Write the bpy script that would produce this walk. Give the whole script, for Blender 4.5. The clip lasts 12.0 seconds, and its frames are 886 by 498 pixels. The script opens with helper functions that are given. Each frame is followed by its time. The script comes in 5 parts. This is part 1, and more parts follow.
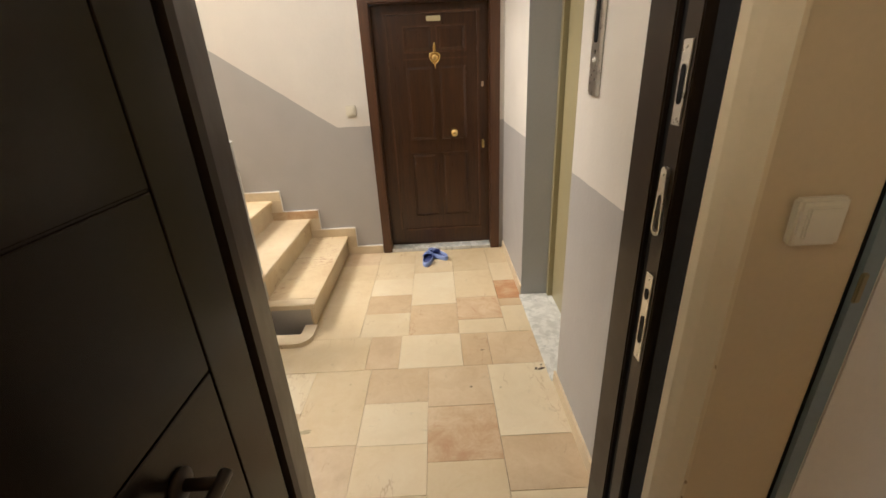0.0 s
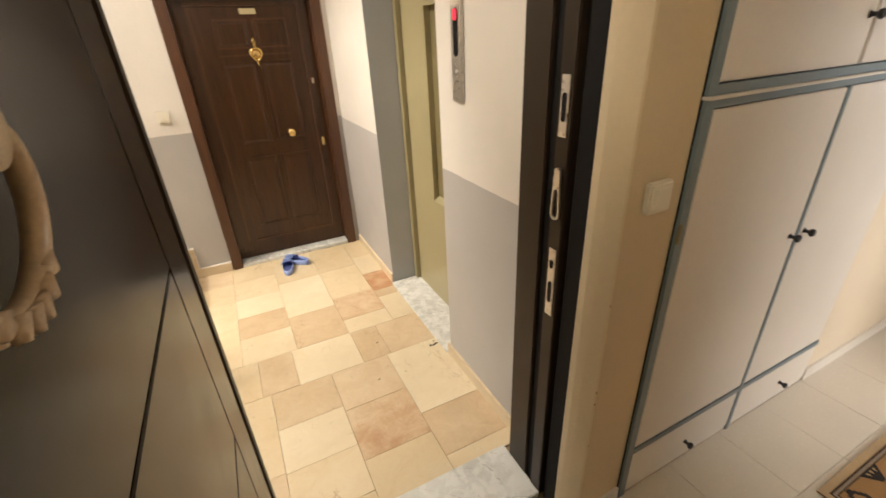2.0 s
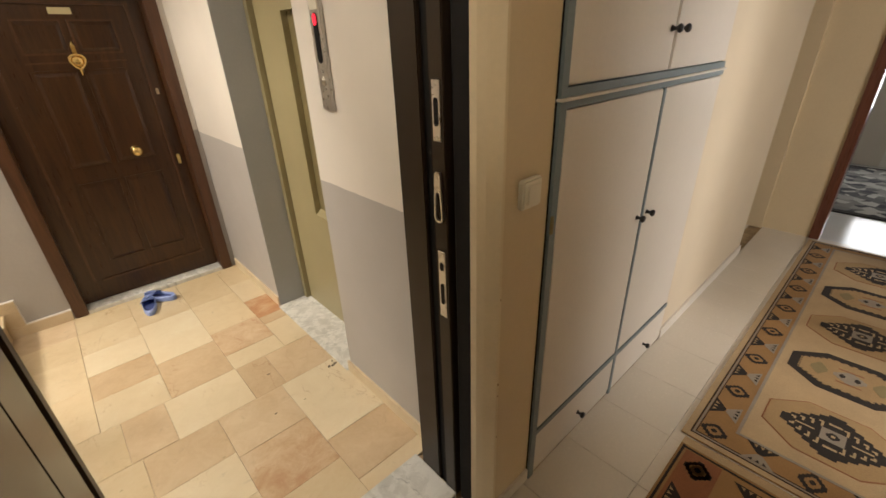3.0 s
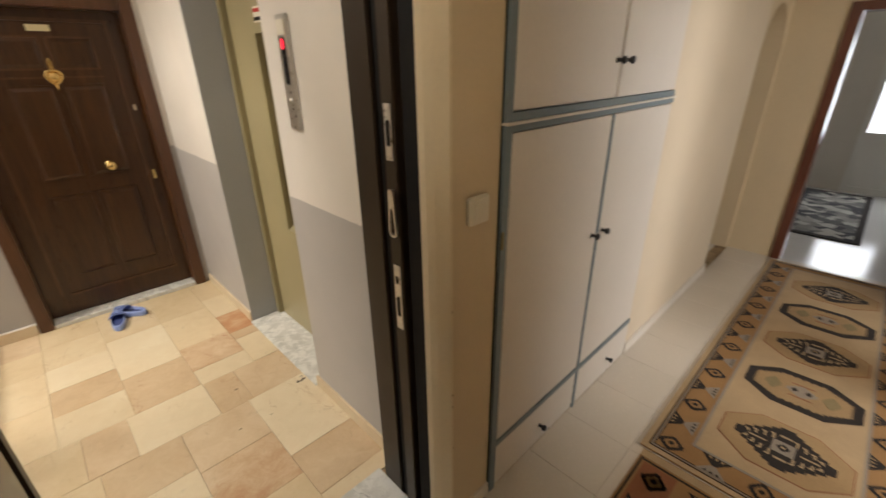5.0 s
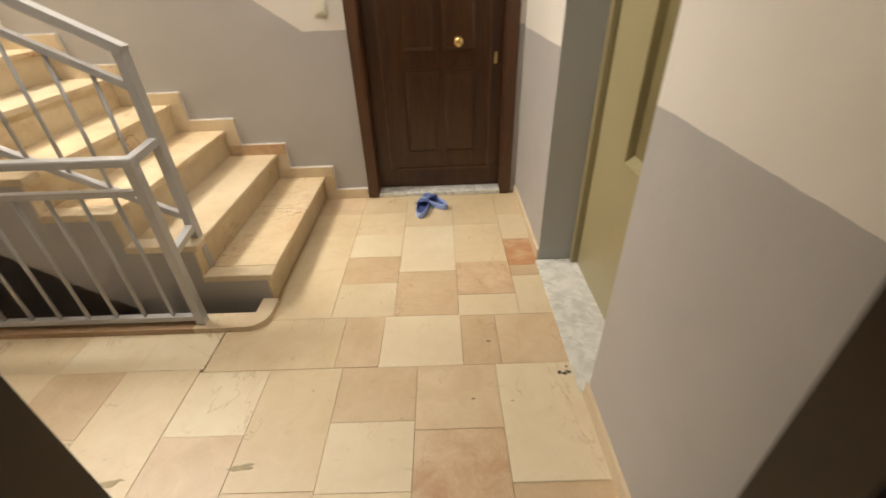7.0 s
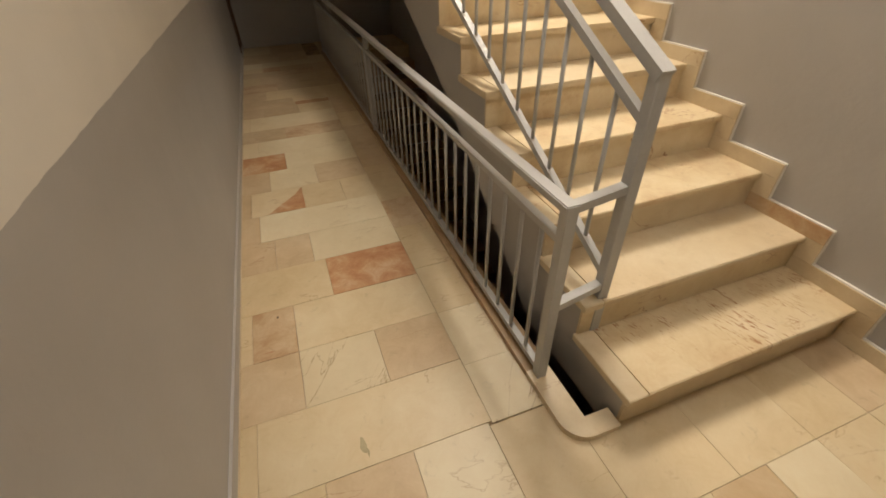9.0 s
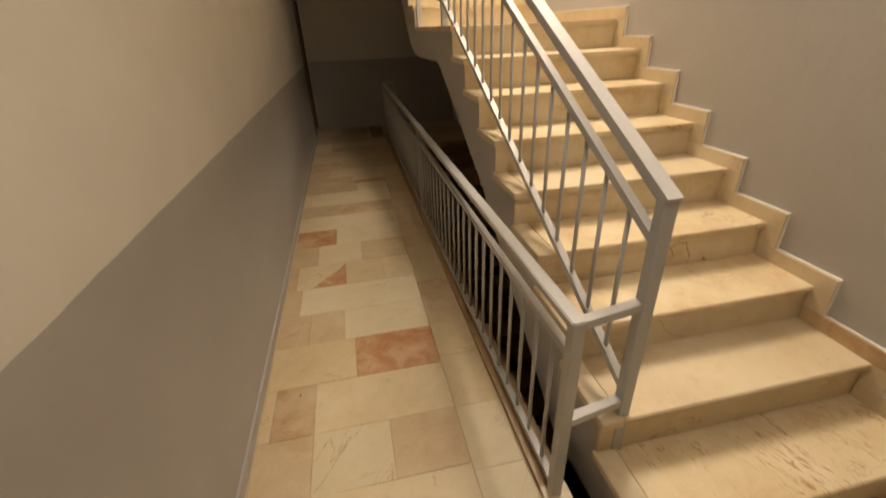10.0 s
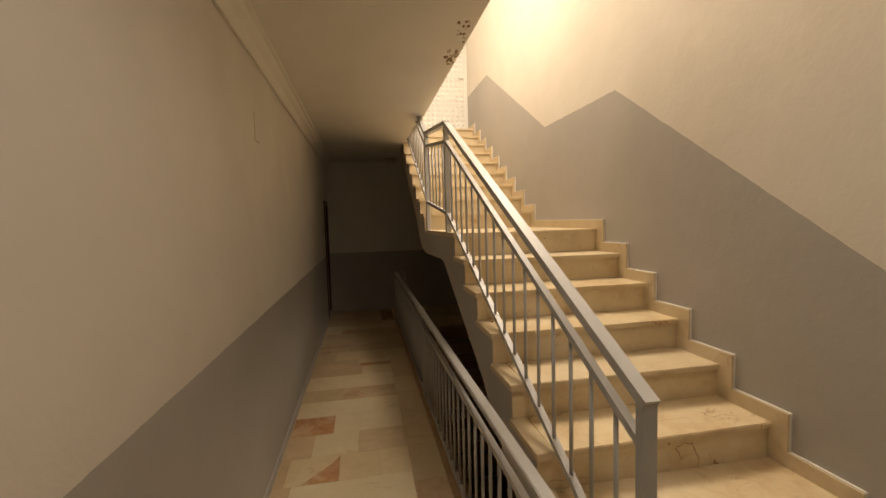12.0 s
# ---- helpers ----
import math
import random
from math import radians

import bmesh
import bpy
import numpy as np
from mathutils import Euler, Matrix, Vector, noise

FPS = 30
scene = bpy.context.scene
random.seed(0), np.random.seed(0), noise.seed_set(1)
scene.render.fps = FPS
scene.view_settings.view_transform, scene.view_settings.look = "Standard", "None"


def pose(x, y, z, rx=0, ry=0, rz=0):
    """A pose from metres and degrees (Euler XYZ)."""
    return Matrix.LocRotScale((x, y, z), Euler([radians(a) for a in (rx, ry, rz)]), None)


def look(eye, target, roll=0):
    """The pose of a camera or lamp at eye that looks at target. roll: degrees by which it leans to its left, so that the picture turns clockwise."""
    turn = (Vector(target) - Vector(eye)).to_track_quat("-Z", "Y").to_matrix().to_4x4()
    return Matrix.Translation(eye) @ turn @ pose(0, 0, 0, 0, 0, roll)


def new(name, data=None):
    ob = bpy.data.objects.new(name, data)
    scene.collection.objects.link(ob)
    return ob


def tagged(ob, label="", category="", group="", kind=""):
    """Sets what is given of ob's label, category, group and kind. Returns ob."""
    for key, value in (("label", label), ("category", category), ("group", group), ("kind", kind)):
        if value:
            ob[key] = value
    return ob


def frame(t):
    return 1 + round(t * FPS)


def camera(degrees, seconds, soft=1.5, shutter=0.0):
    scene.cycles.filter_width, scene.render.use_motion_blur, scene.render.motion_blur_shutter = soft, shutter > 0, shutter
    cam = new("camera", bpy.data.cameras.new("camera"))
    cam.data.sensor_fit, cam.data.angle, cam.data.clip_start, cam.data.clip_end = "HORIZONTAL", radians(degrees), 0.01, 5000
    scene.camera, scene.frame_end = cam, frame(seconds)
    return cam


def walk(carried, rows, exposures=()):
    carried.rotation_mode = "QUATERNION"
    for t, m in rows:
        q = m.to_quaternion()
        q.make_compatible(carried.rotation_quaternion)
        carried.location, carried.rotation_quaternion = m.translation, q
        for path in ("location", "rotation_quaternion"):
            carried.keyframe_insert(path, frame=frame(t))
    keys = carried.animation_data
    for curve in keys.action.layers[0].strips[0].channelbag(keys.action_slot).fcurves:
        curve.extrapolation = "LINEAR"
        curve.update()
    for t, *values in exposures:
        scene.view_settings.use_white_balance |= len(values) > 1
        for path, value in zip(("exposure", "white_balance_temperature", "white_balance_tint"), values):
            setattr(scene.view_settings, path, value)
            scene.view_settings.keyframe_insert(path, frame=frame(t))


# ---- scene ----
cam = camera(92.9, 12.0, shutter=0.3)
PATH = [
    (0, (0.282, 0.29, 1.541), (0.284, 2.127, 0.75), -2.9),
    (0.5, (0.179, 0.261, 1.503), (0.153, 2.073, 0.657), -2.8),
    (1, (-0.004, 0.17, 1.591), (0.16, 1.966, 0.727), -2.8),
    (1.5, (-0.014, 0.268, 1.639), (0.499, 1.99, 0.76), -3.3),
    (2, (-0.016, 0.277, 1.66), (0.756, 1.89, 0.764), -2.9),
    (2.5, (0.008, 0.286, 1.652), (1.048, 1.74, 0.755), -2.3),
    (3, (0.002, 0.296, 1.651), (1.206, 1.627, 0.767), -2.1),
    (4.8, (0.009, 0.154, 1.687), (1.382, 1.357, 0.87), -0.7),
    (5, (0.034, 0.189, 1.662), (1.31, 1.5, 0.855), -0.8),
    (5.5, (0.102, 0.292, 1.631), (1.117, 1.832, 0.856), -1.2),
    (6, (0.213, 0.37, 1.555), (0.848, 2.112, 0.805), -1.5),
    (6.5, (0.328, 0.54, 1.451), (0.609, 2.348, 0.642), -2.3),
    (7, (0.308, 0.968, 1.401), (0.293, 2.641, 0.306), -2.2),
    (7.5, (0.245, 1.278, 1.424), (-0.276, 2.817, 0.258), -1.8),
    (7.7, (0.179, 1.415, 1.425), (-0.6, 2.836, 0.252), -2.0),
    (9.3, (0.014, 1.819, 1.561), (-1.537, 2.248, 0.373), -2.1),
    (9.5, (0.017, 1.871, 1.581), (-1.572, 2.261, 0.431), -2.5),
    (10, (0.028, 1.915, 1.647), (-1.705, 2.256, 0.709), -2.5),
    (10.5, (0.079, 1.914, 1.683), (-1.839, 2.282, 1.249), -2.0),
    (11, (0.118, 1.936, 1.718), (-1.834, 2.306, 1.485), -1.7),
    (11.5, (0.15, 1.95, 1.737), (-1.81, 2.316, 1.577), -1.7),
    (12, (0.154, 1.95, 1.741), (-1.807, 2.319, 1.606), -1.6),
]
EXPOSURES = [(0.0, 0.05, 5650, 10), (0.6, 0.15, 5750, 10), (1.0, 0.35, 5850, 10), (1.4, 0.45, 5900, 10), (2.4, 0.3, 5950, 10), (3.0, 0.0, 6050, 10), (5.0, -0.05, 5850, 10), (5.5, -0.08, 5850, 10), (6.2, 0.0, 5850, 10), (7.0, -0.05, 5850, 9), (7.5, -0.3, 6100, 10), (9.3, -0.55, 6250, 10), (10.0, -0.68, 6750, 12), (10.5, -1.0, 6950, 14), (12.0, -1.25, 7050, 13)]
walk(cam, [(t, look(eye, target, roll)) for t, eye, target, roll in PATH], EXPOSURES)

# ---- world and light ----
world = bpy.data.worlds.new("sky")
scene.world = world
world.use_nodes = True
wn = world.node_tree.nodes
sky = wn.new("ShaderNodeTexSky")
sky.sky_type, sky.sun_disc = "NISHITA", False
sky.sun_elevation, sky.sun_rotation = radians(50), radians(90)
world.node_tree.links.new(sky.outputs[0], wn["Background"].inputs[0])
wn["Background"].inputs[1].default_value = 0.12


def area_lamp(name, place, target, size_x, size_y, power, colour):
    data = bpy.data.lights.new(name, "AREA")
    data.shape, data.size, data.size_y = "RECTANGLE", size_x, size_y
    data.energy, data.color = power, colour
    ob = new(name, data)
    ob.matrix_world = look(place, target)
    return ob


def bulb(name, place, radius, power, colour):
    data = bpy.data.lights.new(name, "POINT")
    data.energy, data.color, data.shadow_soft_size = power, colour, radius
    ob = new(name, data)
    ob.location = place
    return ob


WARM = (1.0, 0.86, 0.68)
lobby_lamp = area_lamp("lobby_lamp", (-0.5, 2.4, 2.90), (-0.5, 2.4, 0.0), 0.32, 0.32, 20, (1.0, 0.90, 0.77))
lobby_lamp.data.spread = radians(172)
area_lamp("stair_lamp", (-4.4, 2.9, 6.17), (-4.4, 2.9, 0.0), 1.3, 0.8, 250, WARM)
# unseen lamp added in an invented window to brighten the corridor floor
area_lamp("stair_fill", (-3.4, 3.80, 4.9), (-3.3, 1.97, 2.6), 1.5, 0.85, 290, (1.0, 0.88, 0.72))
# unseen fill light added to brighten the door corner and switch wall
bulb("hall_fill", (-0.75, -0.1, 2.5), 0.1, 24, (1.0, 0.83, 0.60))
area_lamp("side_window", (2.2, -2.38, 1.55), (2.6, 0.0, 1.1), 1.6, 1.3, 88, (1.0, 0.89, 0.75))
area_lamp("balcony_daylight", (7.74, 0.12, 1.3), (0, 0.12, 1.0), 0.6, 1.2, 14, (1.0, 0.97, 0.92))

# ---- materials ----


def material(name):
    m = bpy.data.materials.new(name)
    m.use_nodes = True
    return m, m.node_tree, m.node_tree.nodes["Principled BSDF"]


def add(tree, kind, **values):
    n = tree.nodes.new(kind)
    for key, v in values.items():
        n.inputs[key].default_value = v
    return n


def coords(tree, scale=(1, 1, 1)):
    geo = tree.nodes.new("ShaderNodeNewGeometry")
    mp = tree.nodes.new("ShaderNodeMapping")
    mp.inputs["Scale"].default_value = scale
    tree.links.new(geo.outputs["Position"], mp.inputs[0])
    return mp.outputs[0]


def slanted(tree, degrees, scale):
    """Position turned about z, then stretched."""
    turned = coords(tree)
    turned.node.inputs["Rotation"].default_value = (0, 0, radians(degrees))
    mp = tree.nodes.new("ShaderNodeMapping")
    mp.inputs["Scale"].default_value = scale
    tree.links.new(turned, mp.inputs[0])
    return mp.outputs[0]


def noise_tex(tree, vec, scale, detail=4.0, rough=0.55, distortion=0.0):
    n = tree.nodes.new("ShaderNodeTexNoise")
    n.inputs["Scale"].default_value, n.inputs["Detail"].default_value = scale, detail
    n.inputs["Roughness"].default_value, n.inputs["Distortion"].default_value = rough, distortion
    tree.links.new(vec, n.inputs["Vector"])
    return n.outputs[0]


def ramp(tree, fac, stops):
    r = tree.nodes.new("ShaderNodeValToRGB")
    while len(r.color_ramp.elements) < len(stops):
        r.color_ramp.elements.new(0.5)
    for e, (p, c) in zip(r.color_ramp.elements, stops):
        e.position, e.color = p, (*c, 1) if len(c) == 3 else c
    tree.links.new(fac, r.inputs[0])
    return r.outputs[0]


def mix(tree, fac, a, b, mode="MIX"):
    m = tree.nodes.new("ShaderNodeMix")
    m.data_type, m.blend_type = "RGBA", mode
    for socket, v in ((m.inputs[0], fac), (m.inputs[6], a), (m.inputs[7], b)):
        if isinstance(v, bpy.types.NodeSocket):
            tree.links.new(v, socket)
        elif isinstance(v, (int, float)):
            socket.default_value = v
        else:
            socket.default_value = (*v, 1)
    return m.outputs[2]


def math_node(tree, op, a, b=0.0, clamp=False):
    m = tree.nodes.new("ShaderNodeMath")
    m.operation, m.use_clamp = op, clamp
    for socket, v in ((m.inputs[0], a), (m.inputs[1], b)):
        if isinstance(v, bpy.types.NodeSocket):
            tree.links.new(v, socket)
        else:
            socket.default_value = v
    return m.outputs[0]


def bump(tree, bsdf, height, strength, distance=0.002):
    b = tree.nodes.new("ShaderNodeBump")
    b.inputs["Strength"].default_value, b.inputs["Distance"].default_value = strength, distance
    tree.links.new(height, b.inputs["Height"])
    tree.links.new(b.outputs[0], bsdf.inputs["Normal"])


def plain(name, colour, rough=0.5, metal=0.0, spread=0.12, scale=18.0, relief=0.1, spec=0.5):
    """A surface with slight blotches, grain and relief."""
    m, tree, bsdf = material(name)
    vec = coords(tree)
    big = noise_tex(tree, vec, scale * 0.12, 3)
    fine = noise_tex(tree, vec, scale * 4, 5)
    both = math_node(tree, "ADD", math_node(tree, "MULTIPLY", big, 0.6), math_node(tree, "MULTIPLY", fine, 0.4))
    lo = tuple(c * (1 - spread) for c in colour)
    hi = tuple(min(1, c * (1 + spread)) for c in colour)
    tree.links.new(ramp(tree, both, [(0.3, lo), (0.7, hi)]), bsdf.inputs["Base Color"])
    bsdf.inputs["Roughness"].default_value, bsdf.inputs["Metallic"].default_value = rough, metal
    bsdf.inputs["Specular IOR Level"].default_value = spec
    rr = math_node(tree, "MULTIPLY_ADD", fine, 0.2)
    rr.node.inputs[2].default_value = rough - 0.1
    tree.links.new(rr, bsdf.inputs["Roughness"])
    bump(tree, bsdf, both, relief)
    return m


CREAM, GREY = (0.77, 0.725, 0.655), (0.45, 0.428, 0.405)


def two_tone(name, sloped=False, height=1.115):
    """Emulsion paint: a grey dado under off-white, the border following the stairs where sloped."""
    m, tree, bsdf = material(name)
    vec = coords(tree)
    sep = tree.nodes.new("ShaderNodeSeparateXYZ")
    tree.links.new(vec, sep.inputs[0])
    x, z = sep.outputs[0], sep.outputs[2]
    if sloped:
        run = math_node(tree, "MAXIMUM", math_node(tree, "MINIMUM", math_node(tree, "SUBTRACT", -0.53, x), 2.27), 0.0)
        rise = math_node(tree, "MULTIPLY", run, 0.687)
        run2 = math_node(tree, "MINIMUM", math_node(tree, "MAXIMUM", math_node(tree, "SUBTRACT", -4.06, x), 0.0), 2.03)
        rise = math_node(tree, "ADD", rise, math_node(tree, "MULTIPLY", run2, 0.60))
        line = math_node(tree, "ADD", rise, 1.13)
    else:
        line = math_node(tree, "ADD", height, 0.0)
    wob = math_node(tree, "MULTIPLY", math_node(tree, "SUBTRACT", noise_tex(tree, vec, 9, 2), 0.5), 0.012)
    under = math_node(tree, "LESS_THAN", math_node(tree, "ADD", z, wob), line)
    big, fine = noise_tex(tree, vec, 1.7, 4), noise_tex(tree, vec, 55, 4)
    paint = mix(tree, under, CREAM, GREY)
    tone = ramp(tree, big, [(0.3, (0.90, 0.90, 0.90)), (0.7, (1.0, 1.0, 1.0))])
    paint = mix(tree, 1.0, paint, tone, "MULTIPLY")
    smear = ramp(tree, noise_tex(tree, vec, 6, 6, 0.7, 1.5), [(0.62, (0, 0, 0)), (0.8, (1, 1, 1))])
    paint = mix(tree, math_node(tree, "MULTIPLY", smear, 0.10), paint, (0.55, 0.50, 0.42))
    tree.links.new(paint, bsdf.inputs["Base Color"])
    bsdf.inputs["Roughness"].default_value = 0.55
    bump(tree, bsdf, math_node(tree, "ADD", fine, math_node(tree, "MULTIPLY", noise_tex(tree, vec, 7, 3), 4.0)), 0.24, 0.0035)
    return m


def marble(name, colours, vein, rough=0.40, by_piece=True, scale=1.0, vein_amount=0.6, cloud=1.0, streaks=0.0, flecks=0.0):
    """Honed stone: faint mottling, a tone for each piece, sparse thin cracks, at times slanting streaks."""
    m, tree, bsdf = material(name)
    vec = coords(tree, (scale, scale, scale))
    info = tree.nodes.new("ShaderNodeObjectInfo")
    rnd = info.outputs["Random"]
    if by_piece:
        shift = tree.nodes.new("ShaderNodeVectorMath")
        shift.operation = "ADD"
        comb = tree.nodes.new("ShaderNodeCombineXYZ")
        for k in range(3):
            tree.links.new(math_node(tree, "MULTIPLY", rnd, 37.0 + 11 * k), comb.inputs[k])
        tree.links.new(vec, shift.inputs[0])
        tree.links.new(comb.outputs[0], shift.inputs[1])
        vec = shift.outputs[0]
    big = noise_tex(tree, vec, 2.6, 3, 0.5, 0.4)
    mid = noise_tex(tree, vec, 9.0, 6, 0.65, 0.7)
    fine = noise_tex(tree, vec, 70, 5)
    blend = math_node(tree, "ADD", math_node(tree, "MULTIPLY", big, 0.45), math_node(tree, "MULTIPLY", mid, 0.45))
    blend = math_node(tree, "ADD", blend, math_node(tree, "MULTIPLY", fine, 0.10))
    spread = 0.20 / cloud
    base = ramp(tree, blend, [(0.5 - spread, colours[0]), (0.5, colours[1]), (0.5 + spread, colours[2])])
    if by_piece:
        tone = ramp(tree, rnd, [(0.0, (0.90, 0.875, 0.83)), (0.5, (0.97, 0.955, 0.93)), (1.0, (1.0, 1.0, 1.0))])
        base = mix(tree, 1.0, base, tone, "MULTIPLY")
    crack = tree.nodes.new("ShaderNodeMapping")
    crack.inputs["Scale"].default_value = (1.7, 0.55, 1.0)
    tree.links.new(vec, crack.inputs[0])
    v = noise_tex(tree, crack.outputs[0], 2.6, 5, 0.58, 0.3)
    edge = math_node(tree, "ABSOLUTE", math_node(tree, "SUBTRACT", v, 0.5))
    line = ramp(tree, edge, [(0.0, (1, 1, 1)), (0.006, (0, 0, 0))])
    patch = ramp(tree, noise_tex(tree, vec, 2.9, 3), [(0.53, (0, 0, 0)), (0.62, (1, 1, 1))])
    amount = math_node(tree, "MULTIPLY", math_node(tree, "MULTIPLY", line, patch), vein_amount)
    base = mix(tree, amount, base, vein)
    if streaks:
        sv = slanted(tree, -55, (9.0, 1.2, 1.0))
        ln = noise_tex(tree, sv, 1.0, 5, 0.55, 0.8)
        ed = math_node(tree, "ABSOLUTE", math_node(tree, "SUBTRACT", ln, 0.5))
        st = ramp(tree, ed, [(0.0, (1, 1, 1)), (0.009, (0, 0, 0))])
        base = mix(tree, math_node(tree, "MULTIPLY", st, streaks), base, vein)
    if flecks:
        fv = slanted(tree, -19, (13.0, 60.0, 1.0))
        dash = ramp(tree, noise_tex(tree, fv, 1.0, 5, 0.62, 1.4), [(0.56, (0, 0, 0)), (0.63, (1, 1, 1))])
        crowd = ramp(tree, noise_tex(tree, vec, 5.5, 3), [(0.47, (0, 0, 0)), (0.58, (1, 1, 1))])
        base = mix(tree, math_node(tree, "MULTIPLY", math_node(tree, "MULTIPLY", dash, crowd), flecks), base, vein)
    dirt = ramp(tree, noise_tex(tree, coords(tree), 15, 7, 0.72, 0.8), [(0.60, (0, 0, 0)), (0.78, (1, 1, 1))])
    base = mix(tree, math_node(tree, "MULTIPLY", dirt, 0.42), base, tuple(c * 0.45 for c in colours[0]))
    tree.links.new(base, bsdf.inputs["Base Color"])
    r = math_node(tree, "MULTIPLY_ADD", mid, 0.22)
    r.node.inputs[2].default_value = rough - 0.09
    tree.links.new(r, bsdf.inputs["Roughness"])
    bump(tree, bsdf, math_node(tree, "SUBTRACT", fine, math_node(tree, "MULTIPLY", amount, 3.0)), 0.06, 0.001)
    return m


def wood(name, dark, light, rough=0.35, axis="Z", scale=1.0, metal=0.0):
    m, tree, bsdf = material(name)
    sc = {"Z": (14, 14, 0.9), "X": (0.9, 14, 14), "Y": (14, 0.9, 14)}[axis]
    vec = coords(tree, tuple(s * scale for s in sc))
    grain = noise_tex(tree, vec, 2.2, 7, 0.6, 1.0)
    pores = noise_tex(tree, vec, 14, 3)
    both = math_node(tree, "ADD", math_node(tree, "MULTIPLY", grain, 0.75), math_node(tree, "MULTIPLY", pores, 0.25))
    tree.links.new(ramp(tree, both, [(0.3, dark), (0.72, light)]), bsdf.inputs["Base Color"])
    r = math_node(tree, "MULTIPLY_ADD", pores, 0.2)
    r.node.inputs[2].default_value = rough - 0.1
    tree.links.new(r, bsdf.inputs["Roughness"])
    bsdf.inputs["Metallic"].default_value = metal
    bump(tree, bsdf, both, 0.15, 0.001)
    return m


M_WALL = two_tone("lobby_paint")
M_WALL_SOUTH = two_tone("corridor_paint", height=1.162)
M_STAIRWALL = two_tone("stairwell_paint", True)
M_GREY = plain("grey_paint", GREY, 0.55, spread=0.06, relief=0.2)
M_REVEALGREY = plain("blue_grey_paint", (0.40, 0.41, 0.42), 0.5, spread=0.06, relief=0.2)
M_CEIL = plain("ceiling_paint", (0.82, 0.78, 0.71), 0.7, spread=0.05, relief=0.15)
M_BEIGE = plain("beige_wall_paint", (0.62, 0.51, 0.335), 0.6, spread=0.05, relief=0.15)
# beige made paler to carry the cooler daylight on the closet wall
M_DAYLIT_BEIGE = plain("daylit_beige_paint", (0.69, 0.60, 0.46), 0.6, spread=0.05, relief=0.15)
M_STONE = marble("cream_marble", [(0.60, 0.465, 0.27), (0.68, 0.555, 0.355), (0.735, 0.63, 0.435)], (0.36, 0.21, 0.10))
M_PINK = marble("pink_marble", [(0.52, 0.38, 0.225), (0.60, 0.46, 0.29), (0.67, 0.54, 0.36)], (0.40, 0.22, 0.12), cloud=1.3)
M_RED = marble("red_marble", [(0.42, 0.18, 0.075), (0.54, 0.305, 0.155), (0.65, 0.475, 0.30)], (0.72, 0.56, 0.40), vein_amount=0.8, cloud=1.8)
M_RUSTY = marble("rusty_marble", [(0.50, 0.32, 0.18), (0.61, 0.455, 0.285), (0.69, 0.56, 0.385)], (0.42, 0.16, 0.08), vein_amount=0.8, cloud=1.8)
M_PALE = marble("pale_marble", [(0.66, 0.55, 0.36), (0.715, 0.61, 0.42), (0.76, 0.68, 0.495)], (0.42, 0.28, 0.14))
M_VEINED = marble("veined_marble", [(0.69, 0.58, 0.39), (0.74, 0.64, 0.45), (0.78, 0.70, 0.52)], (0.34, 0.22, 0.10), streaks=0.75)
M_STEP = marble("stair_marble", [(0.58, 0.455, 0.285), (0.68, 0.565, 0.385), (0.75, 0.655, 0.48)], (0.38, 0.20, 0.09), 0.32, vein_amount=0.9)
M_STEP_VEINED = marble("veined_stair_marble", [(0.60, 0.44, 0.26), (0.71, 0.585, 0.38), (0.78, 0.67, 0.48)], (0.34, 0.15, 0.06), 0.32, vein_amount=1.0, cloud=1.5)
M_STEP_FLECKED = marble("flecked_stair_marble", [(0.61, 0.45, 0.27), (0.71, 0.585, 0.38), (0.78, 0.67, 0.48)], (0.34, 0.14, 0.05), 0.32, vein_amount=0.6, cloud=1.3, flecks=0.9)
M_WHITE_MARBLE = marble("white_marble", [(0.56, 0.56, 0.52), (0.70, 0.70, 0.66), (0.76, 0.76, 0.72)], (0.26, 0.27, 0.26), 0.25, scale=1.6, vein_amount=0.9, cloud=1.6, streaks=0.55)
M_GROUT = plain("grout", (0.37, 0.27, 0.155), 0.9, spread=0.65, scale=55)
# shaft surfaces coloured near black to stand for the unlit depth
M_SHAFT_SHADE = plain("shaded_shaft", (0.085, 0.075, 0.065), 0.9, spread=0.3, scale=30, relief=0.4)
M_RAIL = plain("grey_rail_paint", (0.49, 0.485, 0.475), 0.38, spread=0.08, relief=0.12)
M_DOORWOOD = wood("walnut_door", (0.024, 0.0088, 0.0027), (0.076, 0.0305, 0.0086), 0.31)
M_FRAMEWOOD = wood("walnut_frame", (0.050, 0.021, 0.008), (0.120, 0.052, 0.022), 0.34)
M_STEEL = plain("brown_lacquered_leaf", (0.0080, 0.0052, 0.0028), 0.23, spread=0.35, scale=1.6, relief=0.004)
M_JAMB = plain("brown_metal_jamb", (0.027, 0.019, 0.013), 0.42, spread=0.15, scale=2.5, relief=0.01, spec=0.2)
M_BLACK = plain("black_rubber", (0.006, 0.0055, 0.0055), 0.7, spread=0.2, spec=0.2)
M_BRASS = plain("brass", (0.75, 0.55, 0.22), 0.22, metal=1.0, spread=0.08)
M_BRONZE = plain("aged_bronze", (0.58, 0.47, 0.33), 0.40, metal=0.5, spread=0.3, scale=60)
# brass lightened and dulled so its colour holds the nameplate's glare
M_PLATE = plain("glare_brass", (0.66, 0.58, 0.34), 0.4, metal=0.25, spread=0.08)
M_CHROME = plain("brushed_steel", (0.62, 0.60, 0.56), 0.3, metal=1.0, spread=0.08)
M_OLIVE = plain("olive_elevator_paint", (0.33, 0.285, 0.155), 0.35, spread=0.08)
